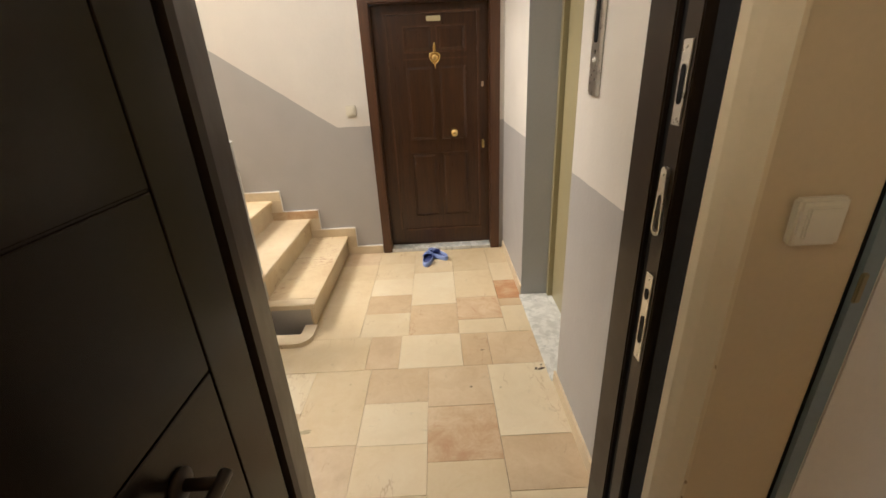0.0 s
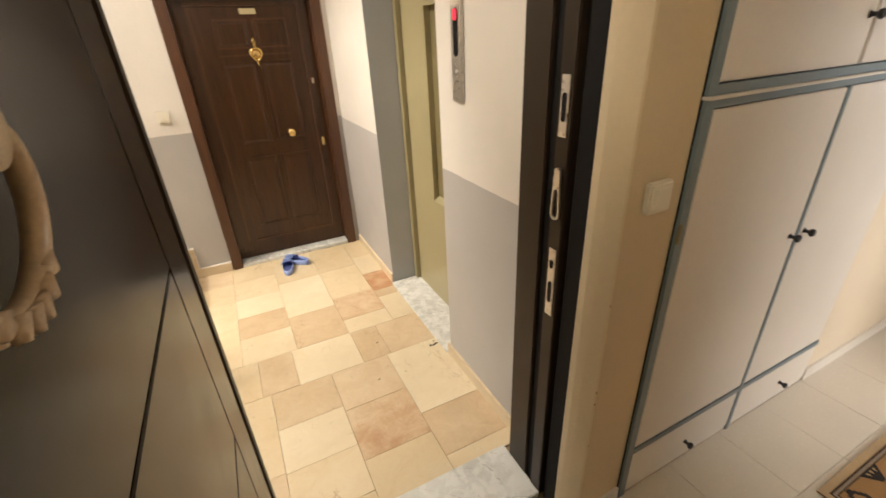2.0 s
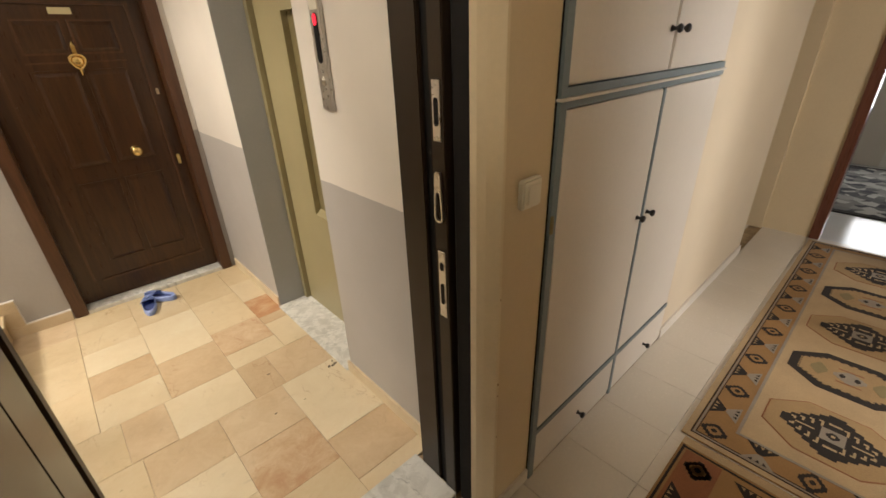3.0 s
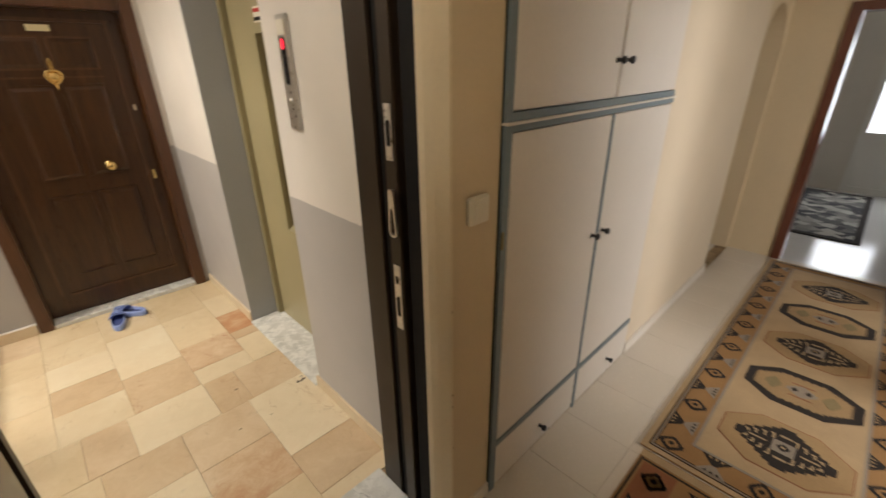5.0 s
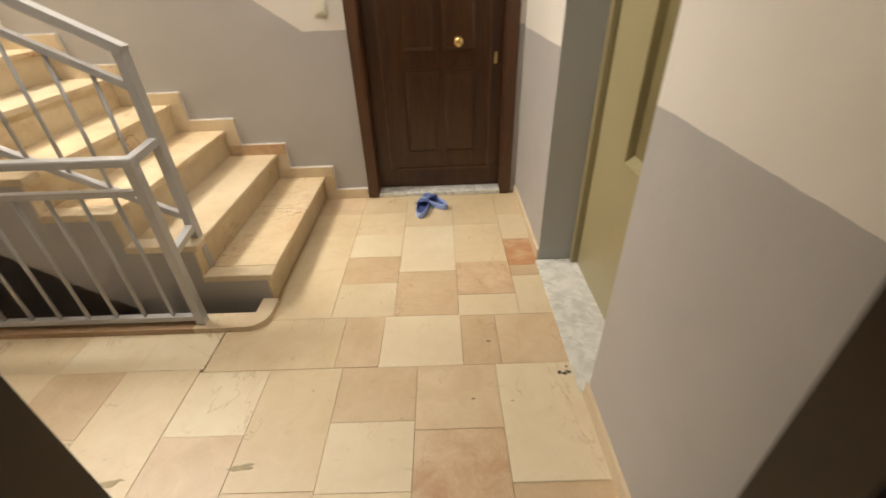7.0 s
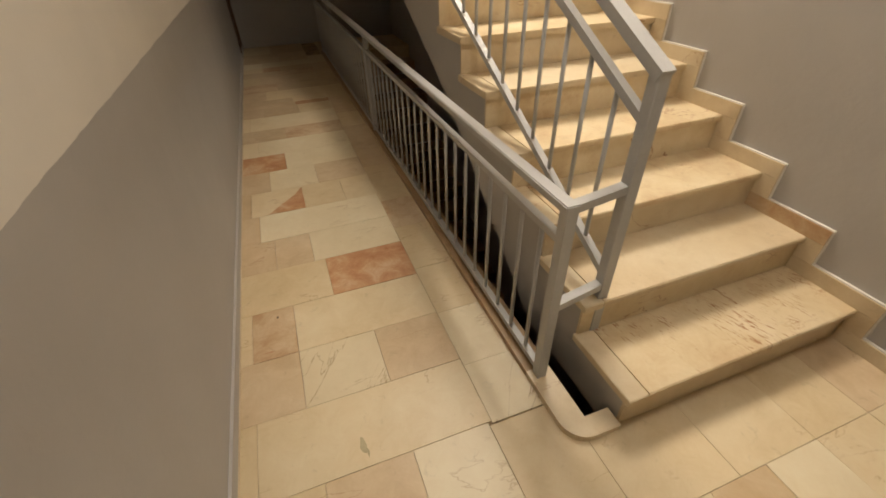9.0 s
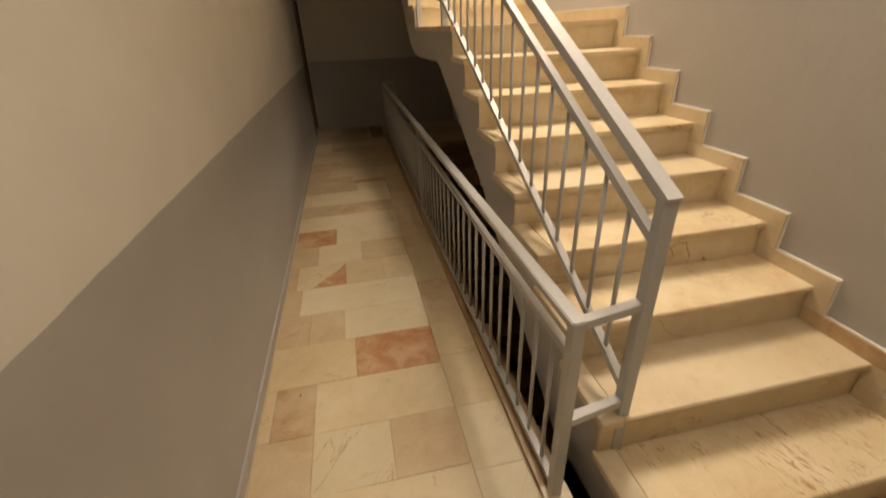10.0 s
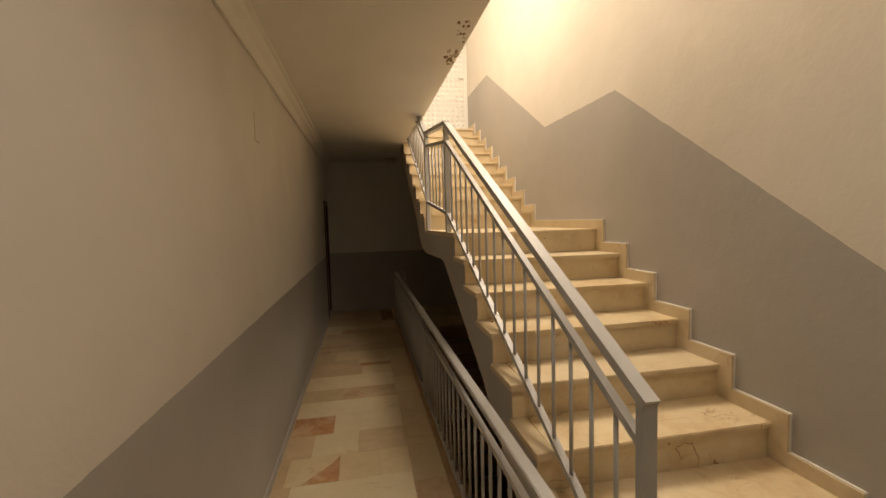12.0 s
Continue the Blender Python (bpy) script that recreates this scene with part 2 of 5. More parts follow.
M_OLIVE_DARK = plain("dark_olive", (0.20, 0.165, 0.075), 0.4, spread=0.08)
M_CLOSET = plain("closet_white_paint", (0.70, 0.66, 0.60), 0.42, spread=0.05)
M_BLUE = plain("grey_blue_paint", (0.17, 0.22, 0.245), 0.4, spread=0.12)
M_KNOB = plain("black_knob", (0.015, 0.015, 0.017), 0.3)
M_PLASTIC = plain("ivory_plastic", (0.74, 0.70, 0.58), 0.35, spread=0.03, relief=0.02)
M_TILE = plain("hall_ceramic", (0.68, 0.63, 0.55), 0.24, spread=0.05, relief=0.03)
M_WHITEDOOR = plain("white_door", (0.78, 0.77, 0.74), 0.4, spread=0.03)
M_REVEAL = plain("cream_reveal_paint", (0.70, 0.60, 0.42), 0.5, spread=0.05, relief=0.12)
M_FROSTED = plain("frosted_glass", (0.85, 0.85, 0.82), 0.6, spread=0.02)
M_FROSTED.node_tree.nodes["Principled BSDF"].inputs["Transmission Weight"].default_value = 0.9
M_REDWOOD = wood("mahogany_frame", (0.085, 0.025, 0.014), (0.16, 0.055, 0.03), 0.3)

for tinted in (M_STEEL, M_JAMB):                    # brown lacquer
    tinted.node_tree.nodes["Principled BSDF"].inputs["Specular IOR Level"].default_value = 0.27
    tinted.node_tree.nodes["Principled BSDF"].inputs["Specular Tint"].default_value = (1.0, 0.84, 0.66, 1)

# ---- building helpers ----


def box(bm, x0, x1, y0, y1, z0, z1):
    vs = [bm.verts.new((x, y, z)) for x in (x0, x1) for y in (y0, y1) for z in (z0, z1)]
    for f in ((0, 1, 3, 2), (4, 6, 7, 5), (0, 4, 5, 1), (2, 3, 7, 6), (0, 2, 6, 4), (1, 5, 7, 3)):
        bm.faces.new([vs[i] for i in f])
    return vs


def boxes(*rows):
    bm = bmesh.new()
    for r in rows:
        box(bm, *r)
    return bm


def soften(bm, width=0.004, segments=2):
    bmesh.ops.bevel(bm, geom=bm.edges[:], offset=width, segments=segments, affect="EDGES", clamp_overlap=True)
    return bm


def prism(points, axis, a, b):
    """Extrude a closed outline of (u, v) along an axis: 'x' takes (y, z), 'y' takes (x, z), 'z' takes (x, y)."""
    def at(u, v, w):
        return {"x": (w, u, v), "y": (u, w, v), "z": (u, v, w)}[axis]
    bm = bmesh.new()
    lo = [bm.verts.new(at(u, v, a)) for u, v in points]
    hi = [bm.verts.new(at(u, v, b)) for u, v in points]
    n = len(points)
    bm.faces.new(lo)
    bm.faces.new(hi)
    for i in range(n):
        bm.faces.new((lo[i], lo[(i + 1) % n], hi[(i + 1) % n], hi[i]))
    bmesh.ops.recalc_face_normals(bm, faces=bm.faces[:])
    return bm


def tube(bm, p, q, r, n=12, r2=None):
    p, q = Vector(p), Vector(q)
    m = Matrix.Translation((p + q) / 2) @ (q - p).to_track_quat("Z", "Y").to_matrix().to_4x4()
    bmesh.ops.create_cone(bm, cap_ends=True, segments=n, radius1=r, radius2=r if r2 is None else r2, depth=(q - p).length, matrix=m)
    return bm


def bar(bm, p, q, w, h):
    """A rectangular bar from p to q: w across, h in height."""
    p, q = Vector(p), Vector(q)
    d = (q - p).normalized()
    side = d.cross(Vector((0, 0, 1)))
    side = side.normalized() if side.length > 1e-4 else Vector((1, 0, 0))
    up = side.cross(d).normalized()
    ring = [(-w / 2, -h / 2), (w / 2, -h / 2), (w / 2, h / 2), (-w / 2, h / 2)]
    lo = [bm.verts.new(p + side * a + up * b) for a, b in ring]
    hi = [bm.verts.new(q + side * a + up * b) for a, b in ring]
    bm.faces.new(lo[::-1])
    bm.faces.new(hi)
    for i in range(4):
        bm.faces.new((lo[i], lo[(i + 1) % 4], hi[(i + 1) % 4], hi[i]))
    return bm


def lathe(profile, m=None, n=24):
    """Spin (radius, height) pairs about z."""
    bm = bmesh.new()
    rings = []
    for r, z in profile:
        rings.append([bm.verts.new((r * math.cos(2 * math.pi * k / n), r * math.sin(2 * math.pi * k / n), z)) for k in range(n)])
    for a, b in zip(rings, rings[1:]):
        for k in range(n):
            bm.faces.new((a[k], a[(k + 1) % n], b[(k + 1) % n], b[k]))
    bm.faces.new(rings[0][::-1])
    bm.faces.new(rings[-1])
    if m:
        bmesh.ops.transform(bm, matrix=m, verts=bm.verts[:])
    return bm


def mesh_of(name, bm, mat, smooth=False):
    bmesh.ops.recalc_face_normals(bm, faces=bm.faces[:])
    me = bpy.data.meshes.new(name)
    bm.to_mesh(me)
    bm.free()
    me.materials.append(mat)
    if smooth:
        me.shade_smooth()
    return me


def part(name, bm, mat, parent=None, label="", smooth=False):
    ob = new(name, mesh_of(name, bm, mat, smooth))
    ob.parent = parent
    return tagged(ob, label=label)


def thing(name, place, label, category, group="", kind=""):
    ob = new(name)
    ob.location = place
    ob.empty_display_size = 0.1
    return tagged(ob, label, category, group, kind)


def setting(name, bm, mat, label="", category=""):
    return tagged(part(name, bm, mat), label=label, category=category, kind="structure")


# ---- levels and lines ----
RISER, TREAD = 0.182, 0.308
NOSE = -0.562                       # first step's edge
WELL_Y, STAIR_Y, NORTH = 2.49, 2.66, 3.865
SOUTH = 1.285                       # corridor wall
EAST = 0.837                        # elevator wall
WEST = -8.3
CEIL = 2.93
LAND0, LAND1 = NOSE - 8 * TREAD, -4.40
TOP0 = LAND1 - 8 * TREAD

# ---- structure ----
WX0, WX1, WZ0, WZ1 = -4.25, -2.55, 4.35, 5.45      # opening of the added window over the stairs
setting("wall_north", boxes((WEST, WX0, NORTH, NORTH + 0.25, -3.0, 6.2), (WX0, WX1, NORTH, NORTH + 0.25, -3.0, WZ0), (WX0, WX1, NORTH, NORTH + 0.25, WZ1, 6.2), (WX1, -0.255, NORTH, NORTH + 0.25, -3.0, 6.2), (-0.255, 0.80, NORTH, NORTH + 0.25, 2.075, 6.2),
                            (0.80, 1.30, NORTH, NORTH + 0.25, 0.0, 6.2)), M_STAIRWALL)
setting("wall_east", boxes((EAST, 1.25, 2.965, NORTH, -0.2, 6.2), (EAST, 1.25, 2.02, 2.965, 2.12, 6.2), (EAST, 1.25, 1.30, 2.02, -0.2, 6.2)), M_WALL)
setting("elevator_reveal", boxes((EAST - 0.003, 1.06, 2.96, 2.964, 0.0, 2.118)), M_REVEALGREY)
setting("wall_south", boxes((-7.55, -0.29, SOUTH - 0.25, SOUTH, -0.2, 6.2), (WEST, -8.2, SOUTH - 0.25, SOUTH, -0.2, 6.2),
                            (-8.2, -7.55, SOUTH - 0.25, SOUTH, 2.15, 6.2), (-0.29, 0.84, SOUTH - 0.2, SOUTH, 2.10, 6.2)), M_WALL_SOUTH)
setting("wall_west", boxes((WEST - 0.2, WEST, SOUTH - 0.25, NORTH + 0.25, -3.0, 6.2)), M_WALL_SOUTH)
setting("ceiling", boxes((WEST, 1.25, SOUTH, 2.68, CEIL, CEIL + 0.30), (-0.45, 1.25, 2.68, NORTH, CEIL, CEIL + 0.30)), M_CEIL)
setting("ceiling_upper", boxes((WEST - 0.2, 1.3, SOUTH - 0.25, NORTH + 0.25, 6.2, 6.4)), M_CEIL)
setting("wall_upper_east", boxes((-0.45, -0.25, 2.68, NORTH, CEIL + 0.3, 6.2)), M_WALL)

# crown moulding along the corridor wall
crown = [(SOUTH + 0.003, CEIL - 0.115), (SOUTH + 0.02, CEIL - 0.115), (SOUTH + 0.03, CEIL - 0.10), (SOUTH + 0.05, CEIL - 0.065), (SOUTH + 0.085, CEIL - 0.04),
         (SOUTH + 0.10, CEIL - 0.025), (SOUTH + 0.125, CEIL - 0.02), (SOUTH + 0.125, CEIL - 0.003), (SOUTH + 0.003, CEIL - 0.003)]
setting("trim_crown", prism(crown, "x", WEST + 0.004, EAST - 0.004), M_CEIL)

# floors
setting("floor", boxes((WEST, EAST, SOUTH, WELL_Y - 0.045, -0.22, -0.012), (NOSE - 0.034, EAST, WELL_Y - 0.045, NORTH, -0.22, -0.012), (-0.30, EAST, 1.04, SOUTH, -0.22, -0.012)), M_GROUT)
setting("floor_shaft", boxes((WEST, NOSE, WELL_Y - 0.045, NORTH, -3.2, -3.0)), M_SHAFT_SHADE)
setting("wall_shaft", boxes((WEST, 0.0, WELL_Y - 0.245, WELL_Y - 0.045, -3.0, -0.22), (NOSE, NOSE + 0.2, WELL_Y - 0.045, NORTH, -3.0, -0.22)), M_SHAFT_SHADE)
setting("threshold", soften(boxes((-0.20, 0.745, 1.09, 1.345, -0.01, 0.022)), 0.004), M_WHITE_MARBLE, "white veined marble threshold slab under the entrance door", "threshold")
setting("elevator_sill", soften(boxes((EAST - 0.02, 1.055, 2.04, 2.958, -0.05, 0.006)), 0.003), M_WHITE_MARBLE, "white veined marble sill at the elevator door", "sill")

# ---- the stairs up, in two flights ----


def step_z(k):
    return RISER * k


def left_y(x):
    """The stairs' open edge, which draws in a little over the first flight."""
    return 2.66 - 0.006 * (NOSE - x) if x > -3.03 else 2.645 - 0.024 * min(1.37, -3.03 - x) - 0.008 * max(0.0, LAND1 - x)


def nose_x(k):
    return NOSE - TREAD * (k - 1) if k <= 9 else LAND1 - TREAD * (k - 10)


stairs = thing("staircase", (NOSE, STAIR_Y, 0), "cream marble staircase of two flights with a landing", "staircase", kind="structure")
# the concrete body under the treads: stepped top, sloping soffit
under = [(NOSE - 0.034, -0.08), (NOSE - 0.034, RISER - 0.03)]
for k in range(1, 10):
    under += [(nose_x(k) - 0.034, step_z(k) - 0.03)] + ([(nose_x(k + 1) - 0.034, step_z(k) - 0.03)] if k < 9 else [])
under.append((LAND1 - 0.034, step_z(9) - 0.03))
for k in range(10, 19):
    under += [(nose_x(k) - 0.034, step_z(k) - 0.03)] + ([(nose_x(k + 1) - 0.034, step_z(k) - 0.03)] if k < 18 else [])
under += [(WEST, step_z(18) - 0.03), (WEST, step_z(18) - 0.25), (TOP0 - 0.12, step_z(18) - 0.25),
          (-5.18, 1.86), (-4.90, 1.60), (-4.76, 1.49), (-4.62, 1.43), (-4.45, 1.40), (-4.24, 1.39), (-3.55, 1.395), (-3.46, 1.37), (-3.38, 1.316)]
under += [(-2.36, 0.745), (NOSE - 0.67, -0.08)]
clean = [p for i, p in enumerate(under) if p != under[i - 1]]
bm = prism(clean, "y", STAIR_Y, NORTH)
for v in bm.verts:
    if v.co.y < NORTH - 0.1:
        v.co.y = left_y(v.co.x) + 0.004
part("body", bm, M_GREY, stairs, "grey painted concrete side and soffit").matrix_parent_inverse = Matrix.Translation((-NOSE, -STAIR_Y, 0))
for k in range(1, 19):
    last = {9: LAND1 - 0.033, 18: WEST}.get(k, nose_x(k + 1) - 0.033)
    ly = left_y(nose_x(k))
    t = part("tread", soften(boxes((last, nose_x(k), ly + 0.075, NORTH - 0.002, step_z(k) - 0.03, step_z(k))), 0.004), M_STEP_FLECKED if k == 1 else M_STEP_VEINED if k in (3, 4, 6, 7, 12) else M_STEP, stairs)
    e = part("edge_strip", soften(boxes((last, nose_x(k) + 0.004, ly - 0.014, ly + 0.0735, step_z(k) - 0.032, step_z(k) + 0.003)), 0.003), M_STEP, stairs)
    r = part("riser", boxes((nose_x(k) - 0.034, nose_x(k) - 0.022, ly + 0.002, NORTH - 0.002, step_z(k - 1) + 0.001, step_z(k) - 0.03)), M_STEP_VEINED if k in (2, 4, 5, 7, 8) else M_STEP, stairs)
    for o in (t, e, r):
        o.matrix_parent_inverse = Matrix.Translation((-NOSE, -STAIR_Y, 0))


def under_parent(ob, parent):
    """Keep a part, whose mesh is in the room's own coordinates, in place under its thing."""
    ob.parent = parent
    spot = parent.location.copy()
    if parent.type == "MESH":
        spot = Vector((0, 0, 0))
    ob.matrix_parent_inverse = Matrix.Translation(-spot) if parent.parent is None else Matrix.Identity(4)
    return ob


def piece(name, bm, mat, parent, label="", smooth=False):
    return under_parent(part(name, bm, mat, None, label, smooth), parent)


# ---- well railing and stair railing ----
A, B = Vector((-0.875, WELL_Y, 0)), Vector((-0.91, 2.74, 0))
rail = thing("well_railing", (A.x, A.y, 0.03), "light grey painted steel railing along the stairwell edge", "railing")
FARX = -7.3
for x in (A.x, -3.82, FARX):
    piece("post", boxes((x - 0.02, x + 0.02, A.y - 0.02, A.y + 0.02, 0.028, 0.855)), M_RAIL, rail)
piece("handrail", soften(boxes((FARX, A.x + 0.021, A.y - 0.025, A.y + 0.025, 0.83, 0.862)), 0.004), M_RAIL, rail)
piece("rail", boxes((FARX, A.x - 0.02, A.y - 0.015, A.y + 0.015, 0.705, 0.73)), M_RAIL, rail)
piece("rail", boxes((FARX, A.x - 0.02, A.y - 0.015, A.y + 0.015, 0.052, 0.078)), M_RAIL, rail)
for i in range(50):
    x = A.x - 0.125 - i * 0.135
    if abs(x + 3.82) > 0.04 and x > FARX + 0.05:
        bm = bmesh.new()
        tube(bm, (x, A.y, 0.075), (x, A.y, 0.71), 0.0085, 8)
        piece("baluster", bm, M_RAIL, rail, smooth=True)

srail = thing("stair_railing", (B.x, B.y, step_z(2)), "light grey painted steel stair railing", "railing")
# handrail, middle rail and low rail at the posts: foot, landing, landing's far end, head
P1, P2, P3 = Vector((-3.35, 2.662, 0)), Vector((-4.28, 2.636, 0)), Vector((TOP0 - 0.05, 2.636, 0))
up = (P2.x - P3.x) * RISER / TREAD
stations = [(B, 1.205, 1.055, 0.47), (P1, 2.55, 2.40, 1.80), (P2, 2.655, 2.525, 1.94), (P3, 2.655 + up, 2.525 + up, 1.94 + up)]
for p, top, mid_z, low_z in stations[:3]:
    foot = step_z(1) if p is B else step_z(9)
    piece("post", soften(boxes((p.x - 0.022, p.x + 0.022, p.y - 0.022, p.y + 0.022, foot, top - 0.004)), 0.003, 1), M_RAIL, srail)
for (p, *zp), (q, *zq) in zip(stations, stations[1:]):
    for name, z0, z1, w, h in zip(("handrail", "rail", "rail"), zp, zq, (0.05, 0.03, 0.03), (0.035, 0.028, 0.028)):
        bm = bmesh.new()
        d = (Vector((q.x, q.y, z1)) - Vector((p.x, p.y, z0))).normalized() * (0.0215 if name == "handrail" else 0.0)
        bar(bm, Vector((p.x, p.y, z0)) - d, Vector((q.x, q.y, z1)) + d, w, h)
        piece(name, bm, M_RAIL, srail)
    n = int((p - q).length / 0.142)
    for i in range(1, n):
        f = i / n
        c = p.lerp(q, f)
        bm = bmesh.new()
        tube(bm, (c.x, c.y, zp[2] + (zq[2] - zp[2]) * f), (c.x, c.y, zp[1] + (zq[1] - zp[1]) * f), 0.0085, 8)
        piece("baluster", bm, M_RAIL, srail, smooth=True)
piece("handrail", soften(boxes((FARX - 0.025, FARX + 0.025, A.y + 0.026, 2.66, 0.83, 0.862)), 0.004), M_RAIL, rail)
piece("post", boxes((FARX - 0.02, FARX + 0.02, 2.64, 2.68, -0.001, 0.829)), M_RAIL, rail)
# two short ties from the well railing's end post
for z in (0.846, 0.425):
    bm = bmesh.new()
    bar(bm, (A.x + 0.0, A.y + 0.02, z), (B.x, B.y - 0.02, z), 0.035, 0.03)
    piece("tie", bm, M_RAIL, rail)

# marble kerb round the well
M_KERB = marble("brown_kerb_stone", [(0.30, 0.19, 0.10), (0.40, 0.27, 0.15), (0.48, 0.35, 0.21)], (0.2, 0.11, 0.05), 0.4)
setting("kerb_long", boxes((FARX - 0.1, A.x - 0.03, WELL_Y - 0.045, WELL_Y + 0.06, -0.2, 0.030)), M_KERB, "brown weathered stone kerb under the well railing", "kerb")
kerb = [(A.x - 0.029, WELL_Y - 0.045), (NOSE - 0.10, WELL_Y - 0.045)]
kerb += [(NOSE - 0.10 + 0.10 * math.sin(a), WELL_Y + 0.055 - 0.10 * math.cos(a)) for a in [math.pi / 2 * i / 8 for i in range(1, 9)]]
kerb += [(NOSE, STAIR_Y - 0.004), (NOSE - 0.08, STAIR_Y - 0.004), (NOSE - 0.08, WELL_Y + 0.06), (A.x - 0.029, WELL_Y + 0.06)]
setting("kerb", prism(kerb, "z", -0.2, 0.030), M_STEP, "cream marble kerb round the stairwell edge", "kerb")

# ---- skirting that climbs the stair wall ----
M_CAULK = plain("white_filler", (0.74, 0.71, 0.66), 0.7, spread=0.12, scale=60, relief=0.4)

def skirt_x(k):
    return -0.493 - 0.3056 * (k - 1) if k <= 9 else LAND1 + 0.075 - TREAD * (k - 10)


for k in range(0, 19):
    x1 = skirt_x(k) if k else -0.262
    x0 = skirt_x(k + 1) if k < 18 else WEST
    z1 = step_z(k) + 0.073
    back = nose_x(k + 1) - 0.018 if k < 18 else WEST
    bm = boxes((back, x1, NORTH - 0.02, NORTH - 0.0005, step_z(k) + 0.001, z1))
    tagged(part("skirting", bm, M_RUSTY if k == 2 else M_STEP), label="red-brown marble skirting piece" if k == 2 else "cream marble skirting piece on the stair wall", category="skirting", group="stair skirting", kind="structure")
    caulk = boxes((x0 + 0.001, x1 + 0.004, NORTH - 0.014, NORTH - 0.0006, z1 + 0.0003, z1 + 0.006))
    if k:
        box(caulk, x1 + 0.0003, x1 + 0.005, NORTH - 0.012, NORTH - 0.0006, step_z(k - 1) + 0.08, z1)
    tagged(part("caulk", caulk, M_CAULK), label="white plaster bead along the skirting", category="plaster bead", group="skirting beads", kind="structure")
    if k:
        bm = boxes((nose_x(k) - 0.018, x1, NORTH - 0.02, NORTH - 0.0005, step_z(k - 1) + 0.074, step_z(k)))
        tagged(part("skirting", bm, M_STEP), label="cream marble skirting upright beside the riser", category="skirting", group="stair skirting", kind="structure")
setting("baseboard_south", boxes((WEST, -0.29, SOUTH, SOUTH + 0.012, 0.014, 0.075)), M_GREY)
setting("trim_south", boxes((WEST, -0.29, SOUTH, SOUTH + 0.014, 0, 0.0135)), M_STEP)
setting("baseboard_east", boxes((EAST - 0.012, EAST, 1.345, 2.035, 0, 0.07), (EAST - 0.012, EAST, 2.966, NORTH - 0.03, 0, 0.07)), M_STEP)

# ---- added stair window for the fill lamp, unseen above the walked view ----
sw = thing("added_window", (-3.4, NORTH, WZ0), "added, unseen white framed frosted window over the stairs", "window", kind="structure")
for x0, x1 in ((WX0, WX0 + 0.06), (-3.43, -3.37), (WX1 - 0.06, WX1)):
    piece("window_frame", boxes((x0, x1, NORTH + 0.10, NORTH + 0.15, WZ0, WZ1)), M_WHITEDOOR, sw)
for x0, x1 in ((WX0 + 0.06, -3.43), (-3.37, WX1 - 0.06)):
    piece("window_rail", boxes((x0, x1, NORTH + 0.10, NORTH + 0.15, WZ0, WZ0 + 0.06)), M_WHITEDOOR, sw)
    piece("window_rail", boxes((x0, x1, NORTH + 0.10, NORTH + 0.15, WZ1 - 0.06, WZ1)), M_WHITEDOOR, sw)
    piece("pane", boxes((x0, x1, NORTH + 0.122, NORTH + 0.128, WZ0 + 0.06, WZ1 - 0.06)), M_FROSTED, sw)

# ---- the neighbour's door ----
nd = thing("apartment_door", (0.27, NORTH, 0), "closed dark walnut panelled apartment door with brass fittings", "door", kind="structure")
for x0, x1 in ((-0.255, -0.178), (0.722, 0.80)):
    piece("frame_post", soften(boxes((x0, x1, NORTH - 0.025, NORTH + 0.12, 0.0, 2.075)), 0.006), M_FRAMEWOOD, nd)
piece("frame_head", soften(boxes((-0.178, 0.722, NORTH - 0.025, NORTH + 0.12, 1.995, 2.075)), 0.006), M_FRAMEWOOD, nd)
piece("sill", soften(boxes((-0.178, 0.722, NORTH - 0.02, NORTH + 0.12, 0.0, 0.03)), 0.003), M_WHITE_MARBLE, nd, "pale grey marble sill")
LY = NORTH + 0.09
leaf = piece("leaf", boxes((-0.178, 0.722, LY, LY + 0.05, 0.034, 1.995)), M_DOORWOOD, nd)


def raised(x0, x1, z0, z1, y, depth):
    """A raised field with sloping margins, facing -y."""
    bm = bmesh.new()
    vs = [bm.verts.new(c) for c in ((x0, y, z0), (x1, y, z0), (x1, y, z1), (x0, y, z1))]
    m = 0.022
    ws = [bm.verts.new(c) for c in ((x0 + m, y - depth, z0 + m), (x1 - m, y - depth, z0 + m), (x1 - m, y - depth, z1 - m), (x0 + m, y - depth, z1 - m))]
    bm.faces.new(ws)
    for i in range(4):
        bm.faces.new((vs[i], vs[(i + 1) % 4], ws[(i + 1) % 4], ws[i]))
    return bm


for z0, z1 in ((1.665, 1.835), (0.985, 1.555), (0.31, 0.86)):
    for x0, x1 in ((0.065, 0.275), (0.325, 0.54)):
        piece("panel", raised(x0, x1, z0, z1, LY - 0.001, 0.010 if z0 > 1.6 else 0.005), M_DOORWOOD, nd)
        bm = boxes((x0 - 0.012, x1 + 0.012, LY - 0.007, LY, z1, z1 + 0.012), (x0 - 0.012, x1 + 0.012, LY - 0.007, LY, z0 - 0.012, z0),
                   (x0 - 0.012, x0, LY - 0.007, LY, z0, z1), (x1, x1 + 0.012, LY - 0.007, LY, z0, z1))
        piece("moulding", bm, M_FRAMEWOOD if z0 > 1.6 else M_DOORWOOD, nd)
piece("moulding", boxes((0.05, 0.26, LY - 0.006, LY, 1.605, 1.615), (0.345, 0.555, LY - 0.006, LY, 1.605, 1.615)), M_FRAMEWOOD, nd)
piece("bead", boxes((-0.10, 0.655, LY - 0.012, LY, 1.925, 1.945)), M_FRAMEWOOD, nd)
